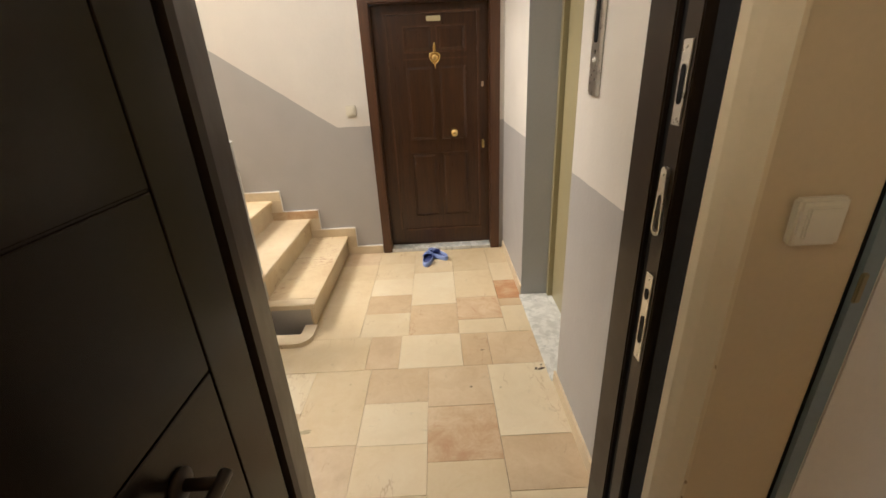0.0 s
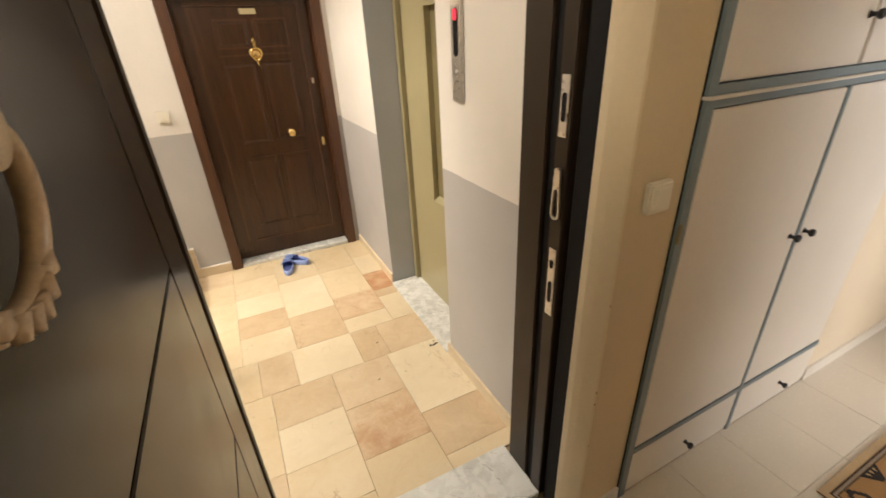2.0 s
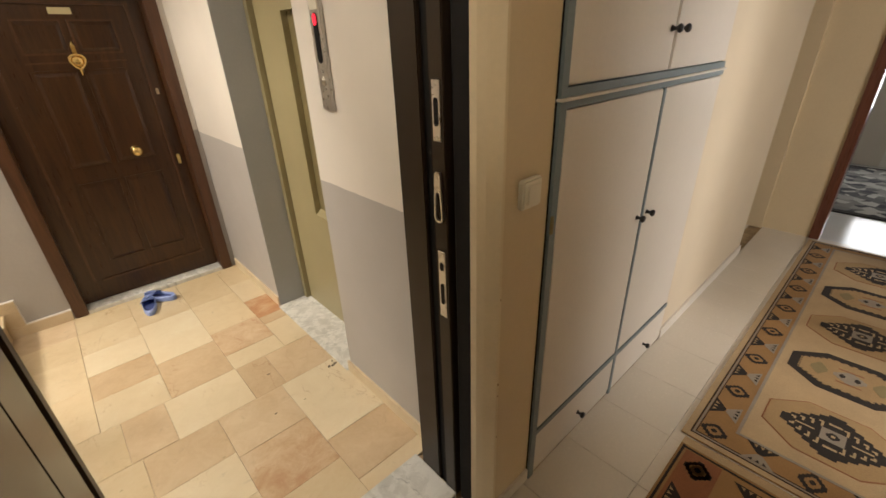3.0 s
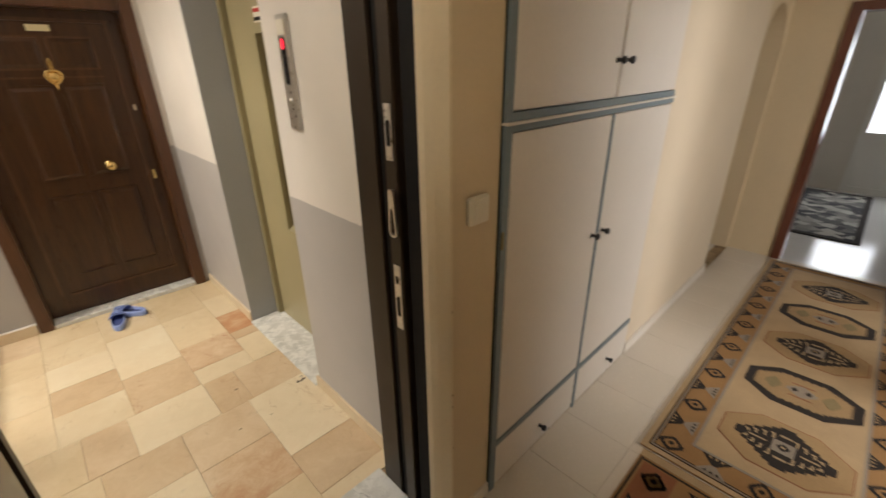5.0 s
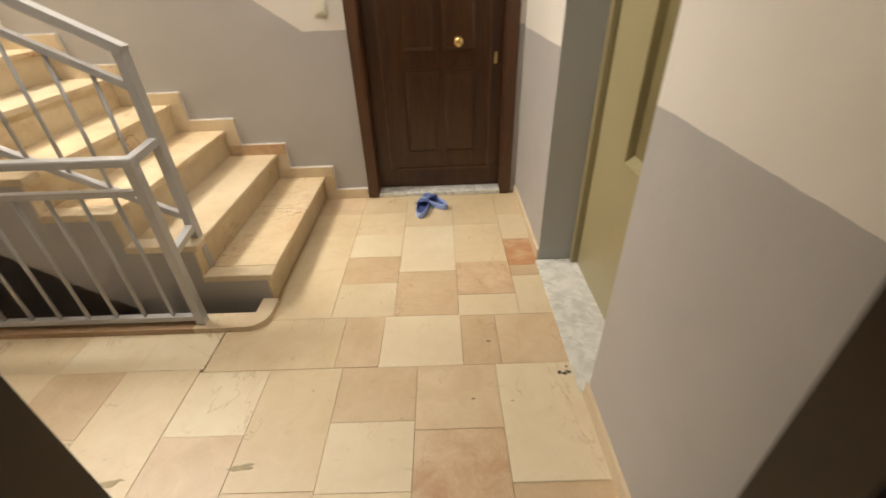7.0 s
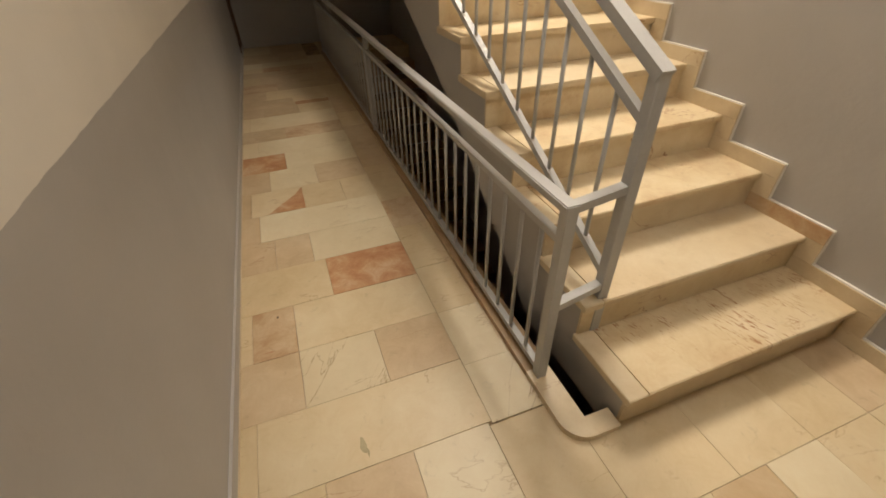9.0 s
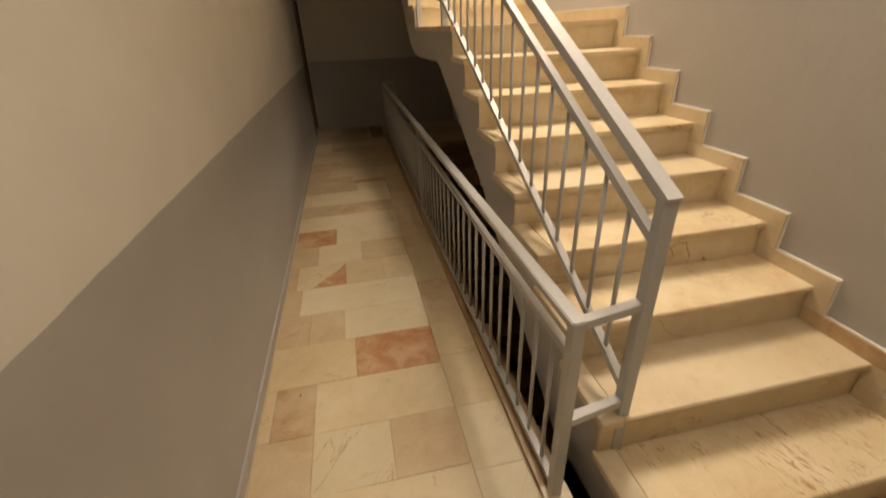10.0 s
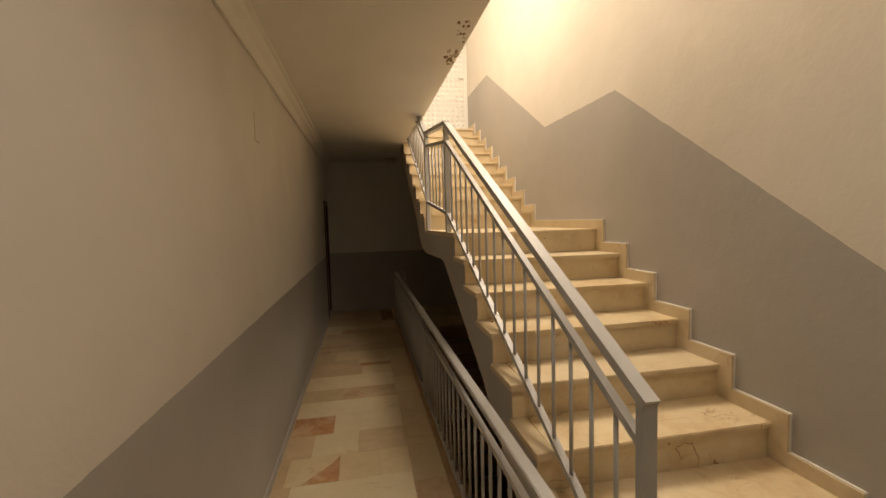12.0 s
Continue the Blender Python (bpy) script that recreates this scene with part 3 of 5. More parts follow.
piece("bead", boxes((-0.03, 0.655, LY - 0.012, LY, 0.17, 0.185)), M_FRAMEWOOD, nd)
piece("bead", boxes((0.632, 0.648, LY - 0.012, LY, 0.185, 1.925)), M_FRAMEWOOD, nd)
piece("bead", boxes((-0.085, -0.07, LY - 0.010, LY, 0.185, 1.925)), M_FRAMEWOOD, nd)
piece("nameplate", soften(boxes((0.245, 0.355, LY - 0.008, LY - 0.001, 1.872, 1.908)), 0.002), M_PLATE, nd, "brass nameplate with its glare put into the colour")


def on_door(x, z):
    return Matrix.Translation((x, LY, z)) @ Matrix.Rotation(math.pi / 2, 4, "X")


piece("knob", lathe([(0.033, 0.0), (0.033, 0.006), (0.014, 0.010), (0.012, 0.028), (0.026, 0.036), (0.034, 0.050), (0.030, 0.064), (0.014, 0.072), (0.001, 0.073)], on_door(0.432, 1.035)), M_BRASS, nd, "round brass knob", True)
piece("keyplate", soften(boxes((0.662, 0.684, LY - 0.014, LY, 0.895, 0.965)), 0.003), M_BRASS, nd)
piece("keyplate", soften(boxes((0.664, 0.682, LY - 0.012, LY, 1.385, 1.425)), 0.003), M_BRONZE, nd)
piece("knocker_plate", lathe([(0.04, 0.0), (0.04, 0.008), (0.025, 0.016), (0.006, 0.02)], on_door(0.297, 1.615)), M_BRASS, nd, "brass door knocker", True)
bm = boxes((0.286, 0.308, LY - 0.02, LY - 0.002, 1.655, 1.705))
tube(bm, (0.297, LY - 0.012, 1.705), (0.297, LY - 0.012, 1.725), 0.012, 12, 0.003)
tube(bm, (0.297, LY - 0.025, 1.575), (0.297, LY - 0.012, 1.535), 0.013, 12, 0.003)
piece("knocker_stem", bm, M_BRASS, nd)


def torus(center, axis_m, R, r, n=32, k=10, sx=1.0):
    bm = bmesh.new()
    rings = []
    for i in range(n):
        a = 2 * math.pi * i / n
        ring = []
        for j in range(k):
            b = 2 * math.pi * j / k
            v = Vector(((R + r * math.cos(b)) * math.cos(a) * sx, (R + r * math.cos(b)) * math.sin(a), r * math.sin(b)))
            ring.append(bm.verts.new(Vector(center) + axis_m @ v))
        rings.append(ring)
    for i in range(n):
        for j in range(k):
            bm.faces.new((rings[i][j], rings[(i + 1) % n][j], rings[(i + 1) % n][(j + 1) % k], rings[i][(j + 1) % k]))
    return bm


bm = torus((0.297, LY - 0.022, 1.612), Matrix.Rotation(math.pi / 2, 3, "X"), 0.041, 0.0075)
for v in bm.verts:                                        # wide shoulders, narrow foot
    v.co.x = 0.297 + (v.co.x - 0.297) * (0.92 + 6.5 * (v.co.z - 1.612))
piece("knocker_ring", bm, M_BRASS, nd, "", True)
piece("plate", boxes((0.24, 0.32, NORTH - 0.028, NORTH - 0.025, 2.035, 2.055)), M_PLASTIC, nd)


# ---- switches ----


def switch(place, facing, label):
    """A square rocker switch; facing: its turn about z, 0 looks to -y."""
    ob = thing("light_switch", place, label, "light switch")
    part("plate", soften(boxes((-0.041, 0.041, -0.022, 0.0, -0.041, 0.041)), 0.005), M_PLASTIC, ob)
    part("rocker", soften(boxes((-0.028, 0.028, -0.027, -0.018, -0.028, 0.028)), 0.003), M_PLASTIC, ob)
    ob.rotation_euler = (0, 0, facing)
    return ob


switch((-0.397, NORTH, 1.255), 0, "square ivory light switch on the stair wall")

# ---- elevator ----
EX = 1.045
ev = thing("elevator_door", (EX, 2.55, 0.0), "olive green painted elevator door with a narrow recessed window", "elevator door", kind="structure")
piece("leaf", boxes((EX, EX + 0.04, 2.02, 2.33, 0.0, 2.118), (EX, EX + 0.04, 2.585, 2.905, 0.0, 2.118), (EX, EX + 0.04, 2.33, 2.585, 0.0, 0.735), (EX, EX + 0.04, 2.33, 2.585, 1.815, 2.118)), M_OLIVE, ev)
piece("frame_post", boxes((EX - 0.03, EX + 0.04, 2.915, 2.959, 0.006, 2.118)), M_OLIVE, ev)
# recess back in a darker olive than the leaf
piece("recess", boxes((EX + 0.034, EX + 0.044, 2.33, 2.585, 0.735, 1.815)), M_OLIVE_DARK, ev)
piece("ledge", prism([(EX + 0.036, 0.735), (EX + 0.001, 0.735), (EX + 0.036, 0.765)], "y", 2.332, 2.583), M_OLIVE, ev)
piece("sticker", boxes((EX - 0.003, EX - 0.001, 2.42, 2.56, 1.86, 1.93)), M_PLASTIC, ev, "white sticker with a red and a black bar")
piece("bar", boxes((EX - 0.005, EX - 0.003, 2.425, 2.555, 1.905, 1.922)), plain("sticker_red", (0.55, 0.05, 0.04), 0.5), ev)
piece("bar", boxes((EX - 0.005, EX - 0.003, 2.425, 2.555, 1.868, 1.884)), M_BLACK, ev)

pa = thing("call_panel", (EAST, 1.83, 1.43), "stainless steel elevator call panel with a red display", "control panel")
M_RED_GLOW, tr, bs = material("red_display")
bs.inputs["Base Color"].default_value = (0.3, 0.0, 0.01, 1)
bs.inputs["Emission Color"].default_value = (1.0, 0.02, 0.04, 1)
bs.inputs["Emission Strength"].default_value = 1.6
piece("plate", soften(boxes((EAST - 0.014, EAST, 1.79, 1.868, 1.428, 1.832)), 0.003), M_CHROME, pa)
piece("label_plate", boxes((EAST - 0.016, EAST - 0.0135, 1.80, 1.858, 1.765, 1.815)), M_PLASTIC, pa)


def capsule(yc, half, z0, z1, n=9):
    """Outline of an upright slot with round ends."""
    arc = [math.pi * k / (n - 1) for k in range(n)]
    return [(yc + half * math.cos(a), z1 - half + half * math.sin(a)) for a in arc] + [(yc - half * math.cos(a), z0 + half - half * math.sin(a)) for a in arc]


piece("display", prism(capsule(1.829, 0.016, 1.593, 1.757), "x", EAST - 0.016, EAST - 0.0135), M_BLACK, pa)
piece("digit", prism(capsule(1.829, 0.012, 1.716, 1.753), "x", EAST - 0.018, EAST - 0.016), M_RED_GLOW, pa, "red lit floor number")
piece("button_rim", lathe([(0.016, 0.0), (0.016, 0.003), (0.013, 0.0045), (0.001, 0.0045)], Matrix.Translation((EAST - 0.014, 1.829, 1.534)) @ Matrix.Rotation(-math.pi / 2, 4, "Y")), M_CHROME, pa, "", True)
piece("button", lathe([(0.011, 0.0045), (0.0105, 0.007), (0.001, 0.0075)], Matrix.Translation((EAST - 0.014, 1.829, 1.534)) @ Matrix.Rotation(-math.pi / 2, 4, "Y")), M_CHROME, pa, "", True)

# ---- slippers ----
M_SLIP = plain("blue_rubber", (0.27, 0.35, 0.66), 0.45, spread=0.12, scale=40)
M_SLIPIN = plain("dark_blue_footbed", (0.055, 0.075, 0.21), 0.7, spread=0.25, scale=60)


def slipper(place, turn, side):
    """A rubber clog: sole, raised rim, covered toe, dark hollow."""
    ob = thing("slipper", place, "blue rubber slipper lying before the neighbour's door", "slipper", "pair of slippers")

    def outline(s, n=32):
        pts = []
        for i in range(n):
            a = 2 * math.pi * i / n
            w = 0.048 + 0.008 * math.sin(a) - 0.006 * math.cos(2 * a)
            pts.append((s * (w * math.cos(a) + side * 0.006 * math.sin(a)), s * 0.118 * math.sin(a)))
        return pts
    part("sole", soften(prism(outline(1.0), "z", 0.0, 0.014), 0.004, 1), M_SLIP, ob)
    part("footbed", prism(outline(0.90), "z", 0.0135, 0.019), M_SLIPIN, ob, "dark blue footbed")
    bm = bmesh.new()
    rings = []
    for s, dz in ((0.985, 0.0), (1.0, 0.45), (0.955, 1.0), (0.90, 1.0), (0.88, 0.0)):
        rings.append([bm.verts.new((x, y, 0.012 + dz * (0.030 + 0.10 * max(0.0, y)))) for x, y in outline(s)])
    for p, q in zip(rings, rings[1:]):
        for i in range(len(p)):
            j = (i + 1) % len(p)
            bm.faces.new((p[i], p[j], q[j], q[i]))
    part("rim", bm, M_SLIP, ob, "", True)
    bm = bmesh.new()
    rows = []
    for j in range(8):
        y = 0.032 + 0.080 * j / 7
        half = 0.054 * math.sqrt(max(0.04, 1 - (y / 0.119) ** 2)) + 0.002
        top = 0.064 - 0.026 * (j / 7) ** 2
        rows.append([(half * math.cos(math.pi * i / 12) + side * 0.006 * y / 0.118, y - 0.014 * math.sin(math.pi * i / 12) ** 2 * (1 - j / 7), 0.030 + (top - 0.030) * math.sin(math.pi * i / 12) ** 0.8) for i in range(13)])
    vs = [[bm.verts.new(p) for p in r] for r in rows]
    for j in range(7):
        for i in range(12):
            bm.faces.new((vs[j][i], vs[j][i + 1], vs[j + 1][i + 1], vs[j + 1][i]))
    bmesh.ops.solidify(bm, geom=bm.faces[:], thickness=0.004)
    part("upper", bm, M_SLIP, ob, "", True)
    ob.rotation_euler = (0, 0, turn)
    return ob


slipper((0.150, 3.61, 0.001), radians(-4), 1)
slipper((0.240, 3.70, 0.001), radians(40), -1)

# ---- jambs of the open entrance door ----
ed = thing("entrance_frame", (0.27, 1.2, 0), "dark brown metal door frame of the apartment entrance", "door frame", kind="structure")
JX = 0.745
piece("jamb", soften(boxes((JX, 0.86, 1.186, 1.300, 0.0, 2.10)), 0.004), M_JAMB, ed)
piece("lock_strip", soften(boxes((JX - 0.001, 0.80, 1.094, 1.148, 0.0, 2.10)), 0.003), M_JAMB, ed)
piece("gasket", boxes((JX + 0.012, 0.80, 1.149, 1.185, 0.0, 2.10)), M_BLACK, ed)
# wide black seal also paints the shade deep in the rebate
piece("gasket", prism([(0.772, 1.093), (0.757, 1.075), (0.757, 1.02), (0.80, 1.02), (0.80, 1.093)], "z", 0.0, 2.10), M_BLACK, ed, "black rubber door seal, also standing for the shaded frame gap")
left = [(-0.198, 1.293), (-0.135, 1.082), (-0.130, 1.076), (-0.130, 1.048), (-0.145, 1.044), (-0.30, 1.044), (-0.30, 1.293)]
piece("jamb", prism(left, "z", 0.0, 2.10), M_JAMB, ed)
# black fill darkens the gap between leaf and jamb as shade
piece("gasket", boxes((-0.29, -0.146, 1.020, 1.043, 0.0, 2.08)), M_BLACK, ed, "black rubber door seal, also standing for the shaded frame gap")
piece("frame_head", boxes((-0.30, 0.86, 1.09, 1.293, 2.101, 2.16)), M_JAMB, ed)


def strike(y0, y1, z0, z1, x, t):
    """A thin plate on the jamb, facing -x."""
    return soften(boxes((x - t, x, y0, y1, z0, z1)), 0.001, 2)


SX = JX - 0.001
YS0, YS1 = 1.106, 1.136
mid = (YS0 + YS1) / 2


def teardrop(za, ra, zb, rb, n=9):
    top = [(ra * math.cos(math.pi * i / (n - 1)), za + ra * math.sin(math.pi * i / (n - 1))) for i in range(n)]
    return top + [(-rb * math.cos(math.pi * i / (n - 1)), zb - rb * math.sin(math.pi * i / (n - 1))) for i in range(n)]


for z0, z1, slots in ((1.418, 1.568, ((1.456, 1.527),)), (0.866, 1.096, ((0.913, 0.987), (1.032, 1.060)))):
    piece("strike_plate", strike(YS0, YS1, z0, z1, SX, 0.003), M_CHROME, ed, "steel strike plate")
    for a, b in slots:
        ring = teardrop(b - 0.008, 0.008, a + 0.008, 0.008, 7)
        piece("slot", prism([(mid + u, v) for u, v in ring], "x", SX - 0.0045, SX - 0.002), M_BLACK, ed)
    for z in (z0 + 0.012, z1 - 0.012):
        piece("screw", lathe([(0.004, 0), (0.003, 0.002), (0.0005, 0.002)], Matrix.Translation((SX - 0.003, (YS0 + YS1) / 2, z)) @ Matrix.Rotation(-math.pi / 2, 4, "Y"), 10), M_CHROME, ed)
# the door limiter's keeper: a flat plate with a long eye
bm = bmesh.new()
outer, inner = teardrop(1.327, 0.011, 1.2075, 0.0175), teardrop(1.272, 0.0075, 1.2095, 0.0118)
sets = [[bm.verts.new((x, mid + a, z)) for a, z in line] for x in (SX - 0.009, SX - 0.004) for line in (outer, inner)]
n = len(outer)
for i in range(n):
    j = (i + 1) % n
    for p, q in ((sets[0], sets[1]), (sets[3], sets[2]), (sets[2], sets[0]), (sets[1], sets[3])):
        bm.faces.new((p[i], p[j], q[j], q[i]))
box(bm, SX - 0.004, SX, mid - 0.009, mid + 0.009, 1.285, 1.335)
piece("door_limiter", bm, M_CHROME, ed, "steel door limiter plate with a long eye")
piece("screw", lathe([(0.0045, 0), (0.0035, 0.002), (0.0005, 0.002)], Matrix.Translation((SX - 0.009, mid, 1.322)) @ Matrix.Rotation(-math.pi / 2, 4, "Y"), 10), M_CHROME, ed)

# entrance leaf, open at a right angle
LX = -0.13
el = thing("entrance_door", (LX, 1.08, 0.0), "open dark brown entrance door leaf with bronze knocker and lever handle", "door", kind="structure")
piece("leaf", boxes((LX - 0.06, LX - 0.005, 0.17, 1.017, 0.03, 2.05)), M_STEEL, el)


def leaf_panel(y0, y1, z0, z1):
    g = 0.0025
    return soften(boxes((LX - 0.006, LX, y0 + g, y1 - g, z0 + g, z1 - g)), 0.0018, 1)


piece("panel", leaf_panel(0.885, 1.017, 0.03, 2.05), M_STEEL, el)
zs = (0.03, 0.44, 0.76, 1.08, 1.40, 1.72, 2.05)
for a, b in zip(zs, zs[1:]):
    piece("panel", leaf_panel(0.17, 0.885, a, b), M_STEEL, el)
HY, HZ = 0.738, 0.985
rose = lathe([(0.026, 0.0), (0.026, 0.006), (0.018, 0.009), (0.010, 0.010)], Matrix.Translation((LX, HY, HZ)) @ Matrix.Rotation(math.pi / 2, 4, "Y"))
piece("rose", rose, M_JAMB, el, "steel handle rose", True)
bm = bmesh.new()
tube(bm, (LX + 0.004, HY, HZ), (LX + 0.062, HY, HZ), 0.0095, 16)
tube(bm, (LX + 0.062, HY + 0.018, HZ), (LX + 0.062, HY - 0.20, HZ), 0.0105, 16)
tube(bm, (LX + 0.004, HY - 0.17, HZ), (LX + 0.062, HY - 0.17, HZ), 0.0095, 16)
piece("handle", bm, M_JAMB, el, "dark metal bar handle", True)

# knocker: a boss with leaves, a heavy ring and a striker knob
KY, KZ = 0.489, 1.643
side_on = Matrix.Rotation(math.pi / 2, 4, "Y")
boss = lathe([(0.040, 0.0), (0.038, 0.006), (0.026, 0.012), (0.022, 0.024), (0.012, 0.034), (0.001, 0.036)], Matrix.Translation((LX, KY, KZ + 0.012)) @ side_on)
for s in (-1, 1):
    tube(boss, (LX + 0.010, KY, KZ + 0.02), (LX + 0.012, KY + s * 0.045, KZ + 0.035), 0.014, 10, 0.004)
    tube(boss, (LX + 0.010, KY, KZ + 0.01), (LX + 0.014, KY + s * 0.032, KZ - 0.012), 0.012, 10, 0.004)
piece("knocker_boss", boss, M_BRONZE, el, "aged bronze knocker boss", True)
tilt = Matrix.Rotation(radians(10), 3, "Y") @ Matrix.Rotation(math.pi / 2, 3, "Y")
ring = torus((LX + 0.025, KY, KZ - 0.040), tilt, 0.039, 0.0058, 40, 12)
for v in ring.verts:                                      # flat band, heavier towards the bottom
    low = max(0.0, (KZ - 0.042 - v.co.z) / 0.05)
    mid_p = Vector((LX + 0.025, KY, KZ - 0.040))
    out = (v.co - mid_p)
    core = out.normalized() * 0.039
    v.co = mid_p + core + (out - core) * (0.75 + 0.5 * low)
for a, s in ((-0.75, 0.010), (-0.42, 0.012), (-0.12, 0.013), (0.12, 0.013), (0.42, 0.012), (0.75, 0.010)):
    p = Vector((LX + 0.020, KY + 0.039 * math.sin(a), KZ - 0.040 - 0.039 * math.cos(a)))
    q = p + Vector((0.003, 0.4 * s * math.sin(2 * a), -0.55 * s))
    tube(ring, p + Vector((0.002, 0, 0.004)), q, 0.0062, 8, 0.003)
bmesh.ops.create_uvsphere(ring, u_segments=16, v_segments=10, radius=0.0145, matrix=Matrix.Translation((LX + 0.035, KY, KZ - 0.002)) @ Matrix.Diagonal((0.45, 1.0, 1.25, 1)))
piece("knocker_ring", ring, M_BRONZE, el, "aged bronze ring", True)
bm = lathe([(0.007, 0.0), (0.007, 0.002), (0.0045, 0.005), (0.004, 0.009), (0.001, 0.010)], Matrix.Translation((LX, KY, KZ - 0.088)) @ side_on)
piece("striker", bm, M_BRONZE, el, "", True)

# ---- apartment hall ----
M_BARE = plain("bare_plaster_edge", (0.42, 0.32, 0.20), 0.9, spread=0.3, scale=60, relief=0.5)
rw = random.Random(11)
CY = 0.945
setting("wall_hall_north", boxes((2.305, 3.88, CY, CY + 0.3, 0, 2.7), (1.005, 2.305, CY, CY + 0.3, 2.45, 2.7), (1.005, 2.305, CY + 0.3, CY + 0.32, 0, 2.7)), M_DAYLIT_BEIGE)
arch = [(3.88, 2.7), (3.88, 1.68)] + [(4.23 - 0.35 * math.cos(a), 1.68 + 0.35 * math.sin(a)) for a in [math.pi * i / 16 for i in range(1, 16)]] + [(4.58, 1.68), (4.58, 0), (4.62, 0), (4.62, 2.7)]
setting("wall_arch", prism(arch, "y", CY, CY + 0.22), M_BEIGE)
corner = [(0.8062, CY), (1.005, CY), (1.005, CY + 0.3), (0.862, CY + 0.3), (0.862, 1.019), (0.8062, 1.019)]
reveal = [(0.757, 1.019), (0.762, 1.000), (0.774, 0.978), (0.7975, 0.9435), (0.806, 0.9425), (0.806, 1.019)]
setting("trim_reveal", prism(reveal, "z", 0, 2.14), M_REVEAL)
setting("wall_corner", prism(corner, "z", 0, 2.7), M_BEIGE)
for zc in (0.42, 0.61, 0.66, 0.98):
    high, wide = rw.uniform(0.002, 0.006), rw.uniform(0.001, 0.0025)
    ring = [(0.802 + wide * rw.uniform(0.6, 1.3) * math.cos(a), zc + high * rw.uniform(0.6, 1.3) * math.sin(a)) for a in [2 * math.pi * k / 8 for k in range(8)]]
    setting("plaster_chip", prism(ring, "y", 0.9405, 0.946), M_BARE, "small chip in the plaster of the door corner", "plaster chip")
setting("wall_hall_over_door", boxes((-1.6, 0.862, 1.0, 1.085, 2.14, 2.7), (-1.6, -0.30, 1.0, 1.09, 0, 2.7)), M_BEIGE)
setting("wall_hall_west", boxes((-1.8, -1.6, -0.75, 1.2, 0, 2.7)), M_BEIGE)
setting("wall_hall_south", boxes((-1.8, 1.92, -0.75, -0.55, 0, 2.7), (2.80, 3.02, -0.75, -0.55, 0, 2.7), (1.92, 2.80, -0.75, -0.55, 2.05, 2.7), (3.02, 3.82, -0.75, -0.55, 2.05, 2.7), (3.82, 4.62, -0.75, -0.55, 0, 2.7)), M_BEIGE)
setting("ceiling_hall", boxes((-1.8, 0.862, -2.4, 1.085, 2.7, 2.9), (0.862, 3.68, -2.4, 1.27, 2.7, 2.9), (3.68, 8.2, -2.4, 2.4, 2.7, 2.9)), M_CEIL)
setting("floor_hall", boxes((-1.8, 4.65, -0.75, 1.04, -0.2, -0.010), (3.68, 4.65, 1.04, 2.4, -0.2, -0.010), (0.9, 4.65, -2.4, -0.75, -0.2, -0.010)), M_GROUT)
setting("wall_recess", boxes((3.68, 4.65, 2.2, 2.4, 0, 2.7), (3.68, 3.88, CY + 0.3, 2.2, 0, 2.7)), M_BEIGE)
setting("wall_hall_east", boxes((4.62, 4.82, 0.58, 2.4, 0, 2.7), (4.62, 4.82, -0.75, -0.32, 0, 2.7), (4.62, 4.82, -0.32, 0.58, 2.02, 2.7)), M_BEIGE)
setting("wall_side_room", boxes((0.7, 0.9, -2.4, -0.75, 0, 2.7), (0.9, 1.38, -2.6, -2.4, 0, 2.7), (3.02, 4.82, -2.6, -2.4, 0, 2.7), (1.38, 3.02, -2.6, -2.4, 0, 0.9), (1.38, 3.02, -2.6, -2.4, 2.2, 2.7), (4.62, 4.82, -2.4, -0.75, 0, 2.7)), M_CLOSET)
M_GLOSS = plain("room_porcelain", (0.66, 0.66, 0.64), 0.14, spread=0.04)
setting("floor_room", boxes((4.65, 8.2, -2.4, 2.4, -0.2, -0.004)), M_GLOSS, "pale glossy porcelain floor of the end room", "floor")
setting("wall_room", boxes((4.82, 8.2, 2.2, 2.4, 0, 2.7), (4.82, 8.2, -1.6, -1.4, 0, 2.7), (7.8, 8.0, 0.40, 2.2, 0, 2.7), (7.8, 8.0, -1.4, -0.20, 0, 2.7), (7.8, 8.0, -0.20, 0.40, 2.35, 2.7)), M_CLOSET)
setting("baseboard_hall", boxes((2.31, 3.88, CY - 0.012, CY, 0, 0.07), (0.80, 1.005, CY - 0.010, CY, 0, 0.06), (3.86, 4.62, -0.55, -0.538, 0, 0.07), (2.875, 2.945, -0.55, -0.538, 0, 0.07)), M_CLOSET)

# doorway of the end room
df = thing("room_doorway", (4.62, 0.13, 0), "dark mahogany door frame of the end room", "door frame", kind="structure")
for y0, y1 in ((0.53, 0.60), (-0.34, -0.27)):
    piece("frame_post", soften(boxes((4.595, 4.83, y0, y1, 0, 2.03)), 0.004), M_REDWOOD, df)
piece("frame_head", soften(boxes((4.595, 4.83, -0.27, 0.53, 1.97, 2.03)), 0.004), M_REDWOOD, df)
rl = thing("room_door", (4.83, -0.27, 0.0), "open mahogany room door with a steel lever handle", "door")
piece("leaf", boxes((4.835, 5.60, -0.315, -0.275, 0.01, 1.965)), M_REDWOOD, rl)
bm = bmesh.new()
tube(bm, (5.50, -0.276, 1.0), (5.50, -0.225, 1.0), 0.009)
tube(bm, (5.51, -0.225, 1.0), (5.39, -0.225, 1.0), 0.009)
piece("handle", bm, M_CHROME, rl, "", True)
